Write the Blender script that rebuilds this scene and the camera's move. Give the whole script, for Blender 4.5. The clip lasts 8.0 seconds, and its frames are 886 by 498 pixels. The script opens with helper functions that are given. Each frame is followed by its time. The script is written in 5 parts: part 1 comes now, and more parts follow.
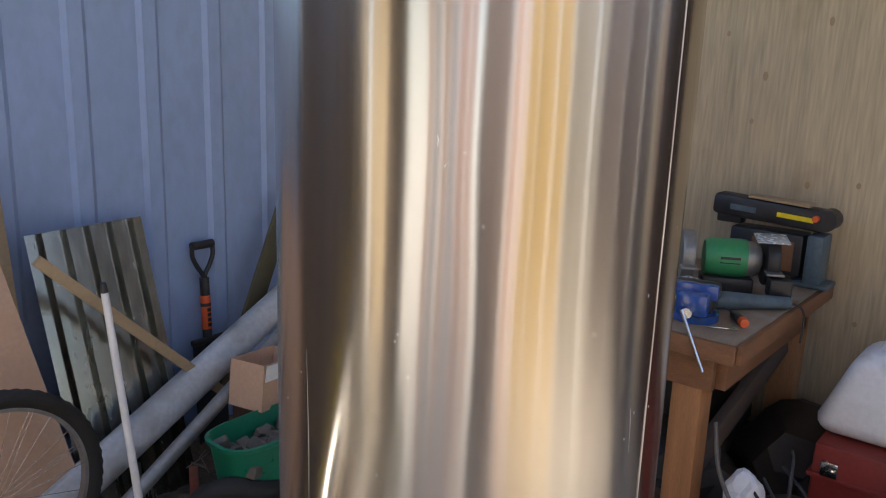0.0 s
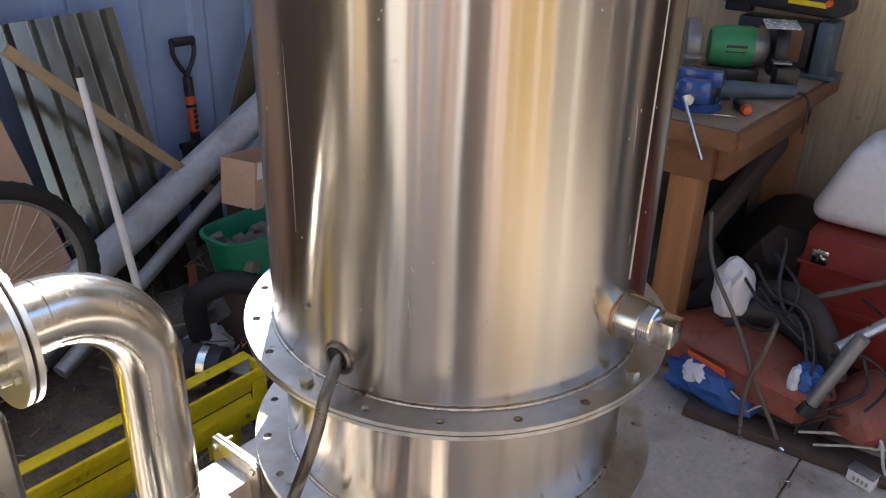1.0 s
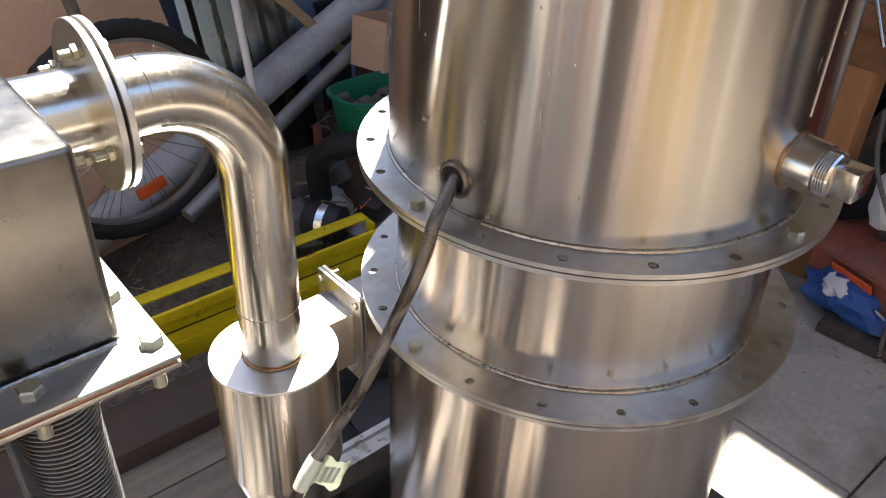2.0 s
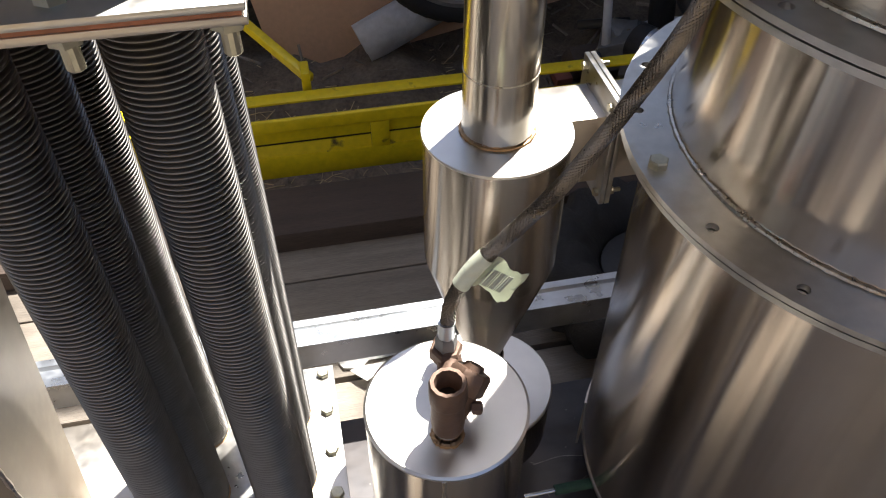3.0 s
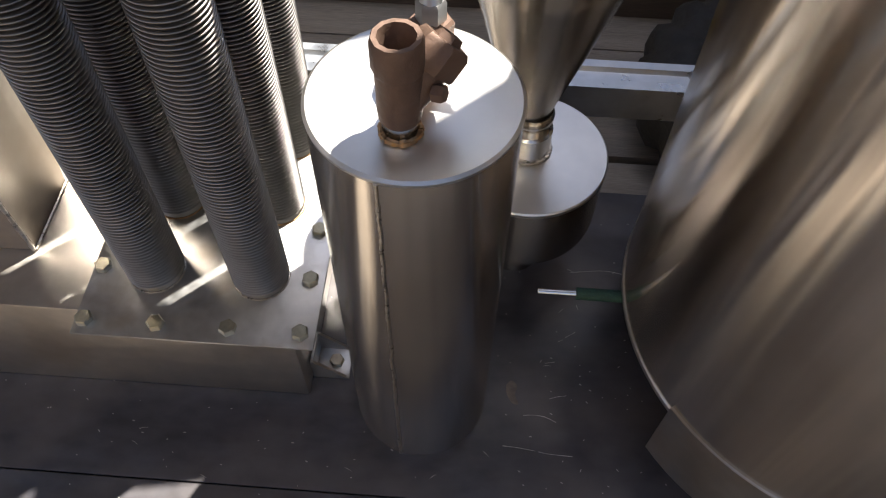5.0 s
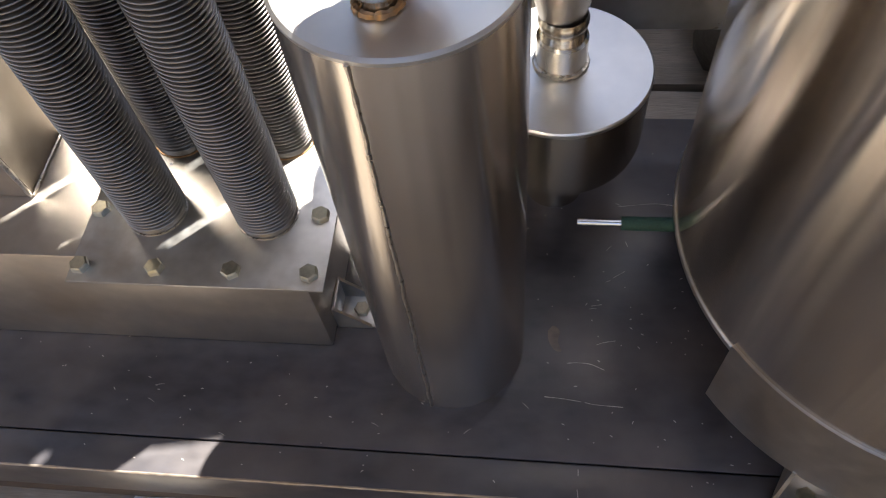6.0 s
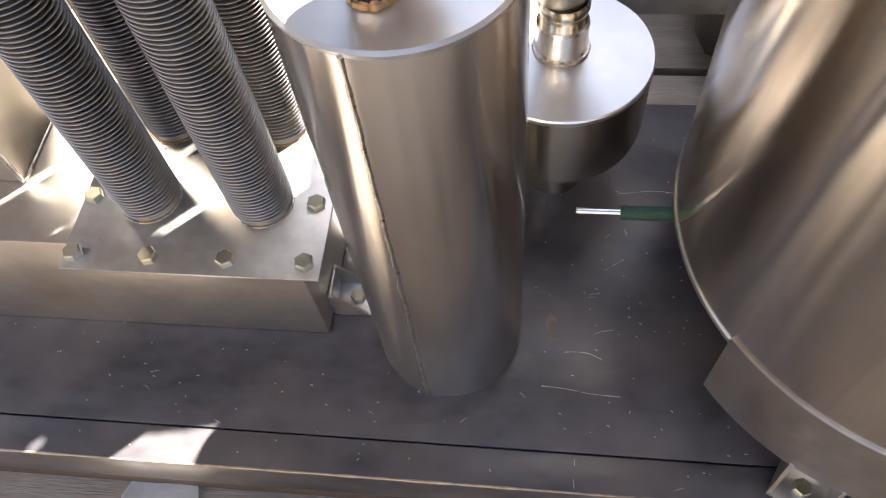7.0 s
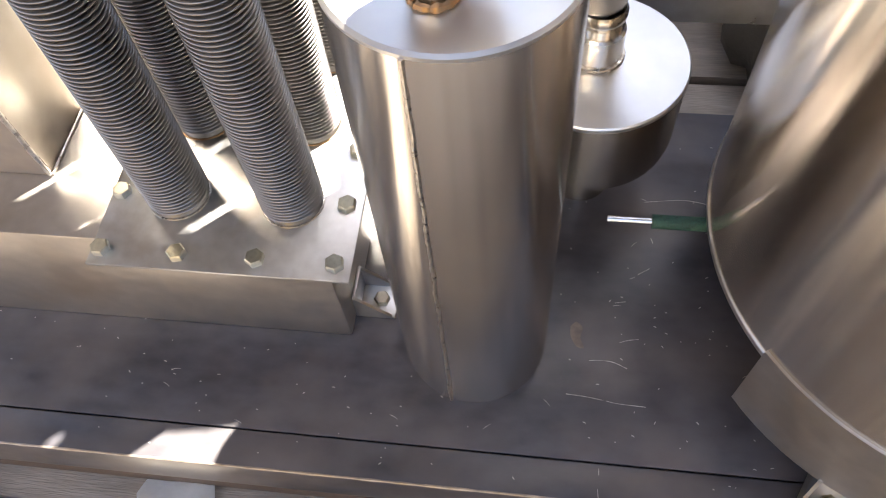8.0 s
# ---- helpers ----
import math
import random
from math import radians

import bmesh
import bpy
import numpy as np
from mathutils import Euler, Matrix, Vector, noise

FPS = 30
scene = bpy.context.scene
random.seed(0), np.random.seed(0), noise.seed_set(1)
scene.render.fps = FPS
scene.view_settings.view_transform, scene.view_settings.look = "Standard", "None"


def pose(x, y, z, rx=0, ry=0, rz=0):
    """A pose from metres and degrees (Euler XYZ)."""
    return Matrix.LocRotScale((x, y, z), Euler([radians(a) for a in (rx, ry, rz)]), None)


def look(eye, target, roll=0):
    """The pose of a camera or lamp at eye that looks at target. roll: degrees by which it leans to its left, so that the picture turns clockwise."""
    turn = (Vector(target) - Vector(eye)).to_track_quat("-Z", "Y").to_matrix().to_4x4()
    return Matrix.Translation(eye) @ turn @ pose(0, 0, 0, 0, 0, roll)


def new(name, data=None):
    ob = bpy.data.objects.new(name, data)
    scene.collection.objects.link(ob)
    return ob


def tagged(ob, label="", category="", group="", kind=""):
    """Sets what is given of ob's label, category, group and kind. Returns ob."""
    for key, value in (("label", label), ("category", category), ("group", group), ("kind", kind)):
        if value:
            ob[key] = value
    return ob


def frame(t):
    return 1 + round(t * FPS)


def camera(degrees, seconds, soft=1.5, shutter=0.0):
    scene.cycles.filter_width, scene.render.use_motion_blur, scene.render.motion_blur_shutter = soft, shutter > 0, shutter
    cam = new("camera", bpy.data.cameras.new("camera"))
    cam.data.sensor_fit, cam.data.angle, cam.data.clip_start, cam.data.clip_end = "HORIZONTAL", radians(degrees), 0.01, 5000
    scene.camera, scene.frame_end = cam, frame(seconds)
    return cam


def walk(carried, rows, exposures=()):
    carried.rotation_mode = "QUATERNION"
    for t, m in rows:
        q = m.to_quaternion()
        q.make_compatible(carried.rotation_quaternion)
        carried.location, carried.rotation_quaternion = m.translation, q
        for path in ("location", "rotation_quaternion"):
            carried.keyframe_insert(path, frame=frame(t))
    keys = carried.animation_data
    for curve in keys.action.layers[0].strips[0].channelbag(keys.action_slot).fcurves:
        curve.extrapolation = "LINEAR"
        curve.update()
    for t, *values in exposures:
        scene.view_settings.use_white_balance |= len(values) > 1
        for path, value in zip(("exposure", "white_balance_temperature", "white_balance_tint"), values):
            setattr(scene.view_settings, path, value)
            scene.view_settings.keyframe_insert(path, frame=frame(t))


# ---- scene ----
cam = camera(59.40, 8.0, soft=1.1)
PATH = [
    (0, (0.0436, -0.0076, 1.6518), (1.5481, 1.2320, 1.2047), 2.06),
    (0.5, (0.0571, -0.0082, 1.5758), (1.5242, 1.1720, 0.9015), 3.23),
    (1, (0.0620, -0.0012, 1.5261), (1.4715, 1.1275, 0.6662), 1.55),
    (1.2, (0.0589, 0.0005, 1.5151), (1.4521, 1.1264, 0.6255), 2.16),
    (2.3, (0.1285, 0.0455, 1.3832), (1.0030, 1.4075, 0.2084), 1.79),
    (2.5, (0.1583, 0.0560, 1.3568), (0.8380, 1.4840, 0.1325), 1.67),
    (3, (0.2165, 0.0773, 1.2829), (0.5097, 1.4677, -0.1244), 0.15),
    (3.5, (0.2223, 0.0874, 1.2376), (0.3780, 1.3640, -0.2941), 1.59),
    (4, (0.1852, 0.0561, 1.2402), (0.4715, 1.2702, -0.3231), 5.87),
    (4.5, (0.2269, 0.0488, 1.1989), (0.4487, 1.2426, -0.3903), 4.91),
    (5, (0.3280, 0.0937, 1.0890), (0.2691, 1.2123, -0.5678), 1.29),
    (6.5, (0.3625, 0.1129, 1.0018), (0.1330, 1.1392, -0.6994), -9.01),
    (7, (0.3620, 0.1200, 1.0035), (0.1411, 1.1176, -0.7157), -8.37),
    (7.5, (0.3538, 0.1212, 0.9991), (0.1505, 1.1193, -0.7221), -7.28),
    (8, (0.3367, 0.1222, 1.0017), (0.1165, 1.1231, -0.7158), -6.83),
]
EXPOSURES = [
    (0.0, 2.55, 6200, 10), (1.0, 2.5, 6250, 11), (2.5, 2.0, 6500, 11), (3.0, 1.55, 6400, 10), (3.5, 1.4, 6400, 10), (4.0, 1.28, 6400, 10),
    (4.5, 1.4, 6350, 10), (5.0, 1.75, 6450, 10), (5.2, 1.9, 6450, 10), (6.4, 2.6, 6550, 10), (7.0, 3.15, 6600, 10), (8.0, 3.3, 6600, 10),
]
walk(cam, [(t, look(eye, target, roll)) for t, eye, target, roll in PATH], EXPOSURES)

# ---- light ----
SKY = (0.44, 1.17, 0.65, 1.73)  # roof opening assumed from the sun patches: x0, x1, y0, y1
SKY2 = (2.00, 2.55, 1.18, 1.49)  # second roof opening, added to light the clutter
SKY3 = (-1.20, 0.85, 1.74, 2.60)  # third roof opening, added to brighten the back and the reflections
SKY4 = (-2.40, -1.40, 1.23, 2.23)  # fourth roof opening, added out of view
EAVE = -0.90  # the unseen roof ends here; the shed is taken as open to the south
ROOF = 2.7
SUN_AZ, SUN_EL = 43.5, 64.0
world = bpy.data.worlds.new("sky")
scene.world = world
world.use_nodes = True
wn = world.node_tree.nodes
sky = wn.new("ShaderNodeTexSky")
sky.sky_type = "NISHITA"
sky.sun_disc = False
sky.sun_elevation = radians(SUN_EL)
sky.sun_rotation = radians(90 - SUN_AZ)
world.node_tree.links.new(sky.outputs[0], wn["Background"].inputs[0])
wn["Background"].inputs[1].default_value = 0.10


def lamp(name, kind, m, energy, color, **opts):
    data = bpy.data.lights.new(name, kind)
    data.energy, data.color = energy, color
    if kind == "SUN":
        data.angle = opts["angle"]
    else:
        data.shape, data.size, data.size_y = "RECTANGLE", opts["w"], opts["h"]
    ob = new(name, data)
    ob.matrix_world = m
    return ob


sd = Vector((math.cos(radians(SUN_AZ)) * math.cos(radians(SUN_EL)), math.sin(radians(SUN_AZ)) * math.cos(radians(SUN_EL)), math.sin(radians(SUN_EL))))
lamp("sun", "SUN", look(sd * 8, (0, 0, 0)), 5.0, (1.0, 0.95, 0.86), angle=radians(0.6))

# ---- materials ----


def mat(name, color, rough=0.5, metal=0.0, vary=0.25, scale=8.0, stretch=(1, 1, 1), fine=60.0, bump=0.0, spot=None, spot_at=(0.55, 0.7),
        spot_scale=5.0, rvary=0.15, island=0.0, aniso=0.0, trans=0.0, coat=0.0, bscale=None, spec=0.5):
    """Two scales of noise over a base colour, with roughness that follows, fine relief and stains."""
    m = bpy.data.materials.new(name)
    m.use_nodes = True
    nt = m.node_tree
    n, link = nt.nodes, nt.links.new
    b = n["Principled BSDF"]
    co = n.new("ShaderNodeTexCoord")
    mp = n.new("ShaderNodeMapping")
    mp.inputs["Scale"].default_value = stretch
    link(co.outputs["Object"], mp.inputs[0])
    big, small = n.new("ShaderNodeTexNoise"), n.new("ShaderNodeTexNoise")
    for tex, s, det in ((big, scale, 4), (small, fine, 3)):
        tex.inputs["Scale"].default_value = s
        tex.inputs["Detail"].default_value = det
        link(mp.outputs[0], tex.inputs["Vector"])
    mix = n.new("ShaderNodeMath")
    mix.operation = "ADD"
    link(big.outputs[0], mix.inputs[0])
    link(small.outputs[0], mix.inputs[1])
    ramp = n.new("ShaderNodeMapRange")
    ramp.inputs[1].default_value, ramp.inputs[2].default_value = 0.65, 1.35
    ramp.inputs[3].default_value, ramp.inputs[4].default_value = 1 - vary, 1 + vary
    link(mix.outputs[0], ramp.inputs[0])
    val = ramp.outputs[0]
    if island:
        info = n.new("ShaderNodeObjectInfo")
        geo = n.new("ShaderNodeNewGeometry")
        add = n.new("ShaderNodeMath")
        add.operation = "ADD"
        link(info.outputs["Random"], add.inputs[0])
        link(geo.outputs["Random Per Island"], add.inputs[1])
        r2 = n.new("ShaderNodeMapRange")
        r2.inputs[1].default_value, r2.inputs[2].default_value = 0.2, 1.8
        r2.inputs[3].default_value, r2.inputs[4].default_value = 1 - island, 1 + island
        link(add.outputs[0], r2.inputs[0])
        mul = n.new("ShaderNodeMath")
        mul.operation = "MULTIPLY"
        link(val, mul.inputs[0])
        link(r2.outputs[0], mul.inputs[1])
        val = mul.outputs[0]
    sc = n.new("ShaderNodeVectorMath")
    sc.operation = "SCALE"
    sc.inputs[0].default_value = color
    link(val, sc.inputs["Scale"])
    out = sc.outputs[0]
    if spot:
        st = n.new("ShaderNodeTexNoise")
        st.inputs["Scale"].default_value, st.inputs["Detail"].default_value = spot_scale, 6
        link(co.outputs["Object"], st.inputs["Vector"])
        sr = n.new("ShaderNodeMapRange")
        sr.inputs[1].default_value, sr.inputs[2].default_value = spot_at
        link(st.outputs[0], sr.inputs[0])
        mx = n.new("ShaderNodeMix")
        mx.data_type = "RGBA"
        link(sr.outputs[0], mx.inputs["Factor"])
        link(out, mx.inputs["A"])
        mx.inputs["B"].default_value = (*spot, 1)
        out = mx.outputs["Result"]
    link(out, b.inputs["Base Color"])
    b.inputs["Metallic"].default_value = metal
    b.inputs["Specular IOR Level"].default_value = spec
    rr = n.new("ShaderNodeMapRange")
    rr.inputs[1].default_value, rr.inputs[2].default_value = 0.6, 1.4
    rr.inputs[3].default_value, rr.inputs[4].default_value = max(0.02, rough - rvary), min(1, rough + rvary)
    link(mix.outputs[0], rr.inputs[0])
    link(rr.outputs[0], b.inputs["Roughness"])
    if bump:
        bp = n.new("ShaderNodeBump")
        bp.inputs["Strength"].default_value, bp.inputs["Distance"].default_value = 1.0, bump
        link((small if bscale is None else big).outputs[0], bp.inputs["Height"])
        link(bp.outputs[0], b.inputs["Normal"])
    if aniso:
        tn = n.new("ShaderNodeTangent")
        tn.direction_type, tn.axis = "RADIAL", "Z"
        link(tn.outputs[0], b.inputs["Tangent"])
        b.inputs["Anisotropic"].default_value = aniso
        b.inputs["Anisotropic Rotation"].default_value = 0.25
    if trans:
        b.inputs["Transmission Weight"].default_value = trans
    if coat:
        b.inputs["Coat Weight"].default_value = coat
    return m


STEEL = (0.66, 0.61, 0.54)
m_shell = mat("brushed_shell", (0.48, 0.435, 0.38), 0.22, 1, 0.035, 2.0, (8, 8, 0.12), 22, 0.00022, rvary=0.02, aniso=1.0, bscale=1)
m_drum = mat("grimy_brushed_drum", (0.66, 0.59, 0.515), 0.16, 1, 0.08, 4.5, (8, 8, 0.12), 22, 0.00030, rvary=0.03, aniso=1.0, bscale=1, spot=(0.42, 0.37, 0.32), spot_at=(0.50, 0.85), spot_scale=4)
m_pipe = mat("polished_pipe", (0.70, 0.65, 0.57), 0.22, 1, 0.10, 6.0, (6, 6, 1), 60, 0.0, rvary=0.07)
m_disc = mat("satin_disc", (0.74, 0.715, 0.68), 0.40, 1, 0.10, 5.0, (1, 1, 1), 30, 0.0, rvary=0.05)
m_flange = mat("flange_steel", (0.58, 0.57, 0.55), 0.38, 1, 0.16, 7.0, (1, 1, 1), 80, 0.00006, rvary=0.13, spot=(0.42, 0.36, 0.29), spot_at=(0.56, 0.75), spot_scale=16)
m_sheet = mat("stainless_sheet", (0.58, 0.535, 0.48), 0.40, 1, 0.12, 4.0, (1, 1, 1), 70, 0.0, rvary=0.09, spot=(0.45, 0.36, 0.26), spot_at=(0.55, 0.8), spot_scale=7)
m_tube = mat("corrugated_tube", (0.27, 0.256, 0.244), 0.42, 1.0, 0.12, 9.0, (1, 1, 1), 70, 0.0, rvary=0.05, spot=(0.34, 0.28, 0.22), spot_at=(0.62, 0.8), spot_scale=9)
m_duct = mat("dull_duct_sheet", (0.40, 0.355, 0.305), 0.50, 1, 0.16, 5.0, (1, 1, 1), 70, 0.0, rvary=0.10, spot=(0.30, 0.25, 0.20), spot_at=(0.5, 0.8), spot_scale=8)
m_box = mat("dulled_box_sheet", (0.25, 0.23, 0.205), 0.30, 1, 0.16, 5.0, (1, 1, 1), 70, 0.0, rvary=0.08)
m_tank = mat("brushed_tank", (0.74, 0.67, 0.585), 0.18, 1, 0.08, 4.0, (9, 9, 0.16), 14, 0.00022, rvary=0.04, aniso=0.9, bscale=1, spot=(0.56, 0.51, 0.45), spot_at=(0.45, 0.80), spot_scale=7)
m_yard = mat("yard_concrete", (0.31, 0.275, 0.235), 0.85, 0, 0.18, 2.5, (1, 1, 1), 55, 0.0015)
m_weld = mat("weld_bead", (0.58, 0.53, 0.46), 0.34, 1, 0.35, 90.0, (1, 1, 1), 320, 0.0003, rvary=0.15)
m_port = mat("dull_brown_steel", (0.25, 0.205, 0.165), 0.42, 1, 0.35, 60, (1, 1, 1), 200, 0.0004)
m_heat = mat("heat_tint", (0.42, 0.27, 0.15), 0.4, 1, 0.4, 60, (1, 1, 1), 200, 0.0004)
m_bolt = mat("zinc_bolt", (0.52, 0.49, 0.38), 0.38, 1, 0.18, 60, (1, 1, 1), 300, 0.0002, island=0.12)
m_gasket = mat("copper_gasket", (0.42, 0.17, 0.09), 0.6, 0.2, 0.3, 30, (1, 1, 1), 150)
m_bronze = mat("bronze_casting", (0.165, 0.104, 0.076), 0.55, 0.4, 0.18, 30, (1, 1, 1), 220, 0.0005)
m_dark = mat("near_black", (0.03, 0.026, 0.022), 0.8, 0, 0.3, 20)
m_braid = mat("braided_wire", (0.25, 0.222, 0.192), 0.36, 1, 0.25, 60, (1, 1, 1), 500, 0.0006)
m_label = mat("plastic_tag", (0.72, 0.76, 0.62), 0.35, 0, 0.10, 40, (1, 1, 1), 120)
m_ink = mat("grey_print", (0.36, 0.38, 0.34), 0.6)
m_green_sleeve = mat("green_sleeve", (0.022, 0.07, 0.05), 0.6, 0, 0.4, 200, (1, 1, 1), 700, 0.0008)
m_skid = mat("mill_scale_plate", (0.046, 0.044, 0.052), 0.38, 0.0, 0.45, 5.0, (1, 2.0, 1), 40, 0.00003, rvary=0.10, spot=(0.135, 0.117, 0.112), spot_at=(0.44, 0.72), spot_scale=7.5, spec=0.8)
m_scratch = mat("bare_scratch", (0.50, 0.47, 0.44), 0.5, 0.0)
m_galv = mat("galvanised", (0.55, 0.57, 0.60), 0.34, 0.9, 0.14, 14, (1, 1, 1), 60, 0.0)
m_board = mat("weathered_board", (0.26, 0.225, 0.19), 0.8, 0, 0.30, 3.0, (1.2, 16, 16), 40, 0.0012, island=0.25, spot=(0.13, 0.11, 0.09), spot_at=(0.55, 0.75), spot_scale=5)
m_beam = mat("dark_beam", (0.085, 0.062, 0.050), 0.75, 0, 0.35, 3.0, (1.5, 14, 14), 40, 0.0012)
m_yellow = mat("yellow_paint", (0.84, 0.65, 0.014), 0.40, 0, 0.14, 6, (1, 1, 1), 60, 0.0001, spot=(0.13, 0.09, 0.03), spot_at=(0.66, 0.74), spot_scale=22)
m_rubber = mat("black_rubber", (0.022, 0.021, 0.021), 0.75, 0, 0.3, 20, (1, 1, 1), 150, 0.0015)
m_concrete = mat("concrete", (0.50, 0.45, 0.385), 0.85, 0, 0.18, 2.5, (1, 1, 1), 55, 0.0015, spot=(0.27, 0.235, 0.195), spot_at=(0.48, 0.72), spot_scale=5, island=0.06)
m_dirt = mat("dirt_litter", (0.16, 0.13, 0.10), 0.95, 0, 0.5, 14, (1, 1, 1), 90, 0.004)
m_blue = mat("blue_painted_sheet", (0.33, 0.43, 0.66), 0.5, 0.0, 0.10, 1.6, (1, 1, 0.5), 30, 0.0006, spot=(0.25, 0.32, 0.48), spot_at=(0.6, 0.85), spot_scale=4)
m_ply = mat("plywood", (0.52, 0.42, 0.275), 0.7, 0, 0.26, 1.8, (7, 7, 0.5), 12, 0.0006, spot=(0.36, 0.27, 0.165), spot_at=(0.58, 0.8), spot_scale=3.0, island=0.10)
m_goldply = mat("varnished_ply", (0.26, 0.172, 0.050), 0.5, 0, 0.2, 2.0, (6, 6, 0.5), 16, 0.0004, island=0.12)
m_roof = mat("roof_sheet", (0.20, 0.19, 0.18), 0.6, 0.2, 0.2, 3)
m_cgi = mat("corrugated_galv", (0.38, 0.38, 0.35), 0.24, 1.0, 0.14, 4, (1.5, 1.5, 0.25), 30, 0.0, rvary=0.08)
m_card = mat("cardboard", (0.62, 0.41, 0.285), 0.85, 0, 0.10, 4, (1, 1, 1), 70, 0.0003, spot=(0.54, 0.35, 0.24), spot_at=(0.5, 0.8), spot_scale=4)
m_card2 = mat("fibreboard", (0.40, 0.29, 0.17), 0.8, 0, 0.14, 5, (1, 1, 1), 90, 0.0003)
m_timber = mat("pine_timber", (0.36, 0.17, 0.07), 0.7, 0, 0.25, 3.0, (10, 10, 0.7), 40, 0.0008, island=0.1)
m_timber_x = mat("old_worktop", (0.27, 0.20, 0.145), 0.75, 0, 0.3, 3.0, (1, 10, 10), 40, 0.0008, spot=(0.36, 0.33, 0.30), spot_at=(0.5, 0.7), spot_scale=5)
m_brown = mat("brown_edge", (0.20, 0.095, 0.045), 0.65, 0, 0.3, 4.0, (3, 3, 10), 40, 0.0008)
m_white = mat("white_plastic", (0.74, 0.75, 0.79), 0.42, 0, 0.08, 5, (1, 1, 1), 60, 0.0002, spot=(0.48, 0.47, 0.45), spot_at=(0.58, 0.75), spot_scale=9)
m_pvc = mat("grey_white_pipe", (0.80, 0.81, 0.83), 0.5, 0, 0.14, 6, (1, 1, 1), 60, 0.0004, spot=(0.60, 0.59, 0.58), spot_at=(0.52, 0.72), spot_scale=10)
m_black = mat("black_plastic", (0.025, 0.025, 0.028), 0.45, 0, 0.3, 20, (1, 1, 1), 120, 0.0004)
m_orange = mat("orange_paint", (0.75, 0.12, 0.03), 0.45, 0, 0.12, 12)
m_green = mat("green_plastic", (0.012, 0.17, 0.095), 0.4, 0, 0.12, 8, spot=(0.02, 0.15, 0.09), spot_at=(0.55, 0.8), spot_scale=6)
m_green2 = mat("green_enamel", (0.05, 0.29, 0.12), 0.4, 0, 0.12, 12)
m_vise = mat("glossy_blue_enamel", (0.025, 0.085, 0.33), 0.16, 0, 0.15, 12, coat=0.5)
m_worn = mat("worn_bright_edge", (0.36, 0.31, 0.26), 0.45, 0.7, 0.4, 14, (1, 1, 1), 90)
m_bluepaint = mat("blue_enamel", (0.03, 0.10, 0.34), 0.35, 0, 0.15, 12)
m_teal = mat("blue_grey_paint", (0.085, 0.125, 0.16), 0.5, 0, 0.2, 15)
m_red = mat("red_paint", (0.24, 0.032, 0.024), 0.45, 0, 0.16, 6, spot=(0.16, 0.035, 0.025), spot_at=(0.55, 0.8), spot_scale=4)
m_rust = mat("faded_red_deck", (0.27, 0.078, 0.052), 0.55, 0, 0.35, 8, spot=(0.2, 0.10, 0.07), spot_at=(0.5, 0.75), spot_scale=6)
m_grey = mat("grey_metal", (0.30, 0.30, 0.30), 0.45, 0.6, 0.2, 14)
m_chrome = mat("bright_steel", (0.72, 0.72, 0.72), 0.2, 1, 0.08, 20)
m_paper = mat("paper", (0.84, 0.84, 0.82), 0.8, 0, 0.06, 20, (1, 1, 1), 120, 0.0004)
m_clear = mat("cloudy_plastic", (0.72, 0.76, 0.80), 0.25, 0, 0.08, 10, trans=0.35)
m_cable = mat("grey_cable", (0.13, 0.115, 0.10), 0.6, 0, 0.3, 20)
m_pinkboard = mat("pink_board", (0.29, 0.18, 0.135), 0.7, 0, 0.1, 4)
m_khaki = mat("khaki_board", (0.17, 0.15, 0.115), 0.7, 0, 0.15, 4)
m_lilac = mat("lilac_white", (0.27, 0.255, 0.265), 0.6, 0, 0.08, 4)
m_olive = mat("dark_olive_board", (0.095, 0.085, 0.05), 0.7, 0, 0.2, 5)
m_litter = mat("trodden_dirt", (0.25, 0.20, 0.155), 0.95, 0, 0.4, 20, (1, 1, 1), 130, 0.004, spot=(0.10, 0.085, 0.07), spot_at=(0.5, 0.65), spot_scale=12)
m_straw = mat("dry_straw", (0.50, 0.40, 0.25), 0.85, 0, 0.1, 20, island=0.35)
m_murk = mat("murky_dark", (0.035, 0.028, 0.024), 0.6, 0, 0.4, 12)
m_wcable = mat("white_cable", (0.60, 0.58, 0.54), 0.5)

# ---- mesh helpers ----


def finish(bm, sharp=0.6):
    bmesh.ops.recalc_face_normals(bm, faces=bm.faces)
    for f in bm.faces:
        f.smooth = True
    for e in bm.edges:
        if len(e.link_faces) != 2 or e.calc_face_angle(0) > sharp:
            e.smooth = False
    return bm


def mesh_of(name, bm, material, sharp=0.6):
    finish(bm, sharp)
    me = bpy.data.meshes.new(name)
    bm.to_mesh(me)
    bm.free()
    for mm in (material if isinstance(material, (list, tuple)) else [material]):
        me.materials.append(mm)
    return me


def part(name, bm, material, parent=None, label="", sharp=0.6):
    """A bmesh in world coordinates as one mesh object under a thing or a part."""
    me = bm if isinstance(bm, bpy.types.Mesh) else mesh_of(name, bm, material, sharp)
    ob = new(name, me)
    if parent is not None:
        ob.parent = parent
        ob.matrix_parent_inverse = base_of(parent).inverted()
    if label:
        tagged(ob, label)
    return ob


BASES = {}


def base_of(ob):
    return BASES.get(ob.name, Matrix.Identity(4))


def thing(name, at, label, category, group="", kind=""):
    ob = new(name)
    ob.location = at
    ob.empty_display_size = 0.05
    BASES[ob.name] = Matrix.Translation(at)
    return tagged(ob, label, category, group, kind)


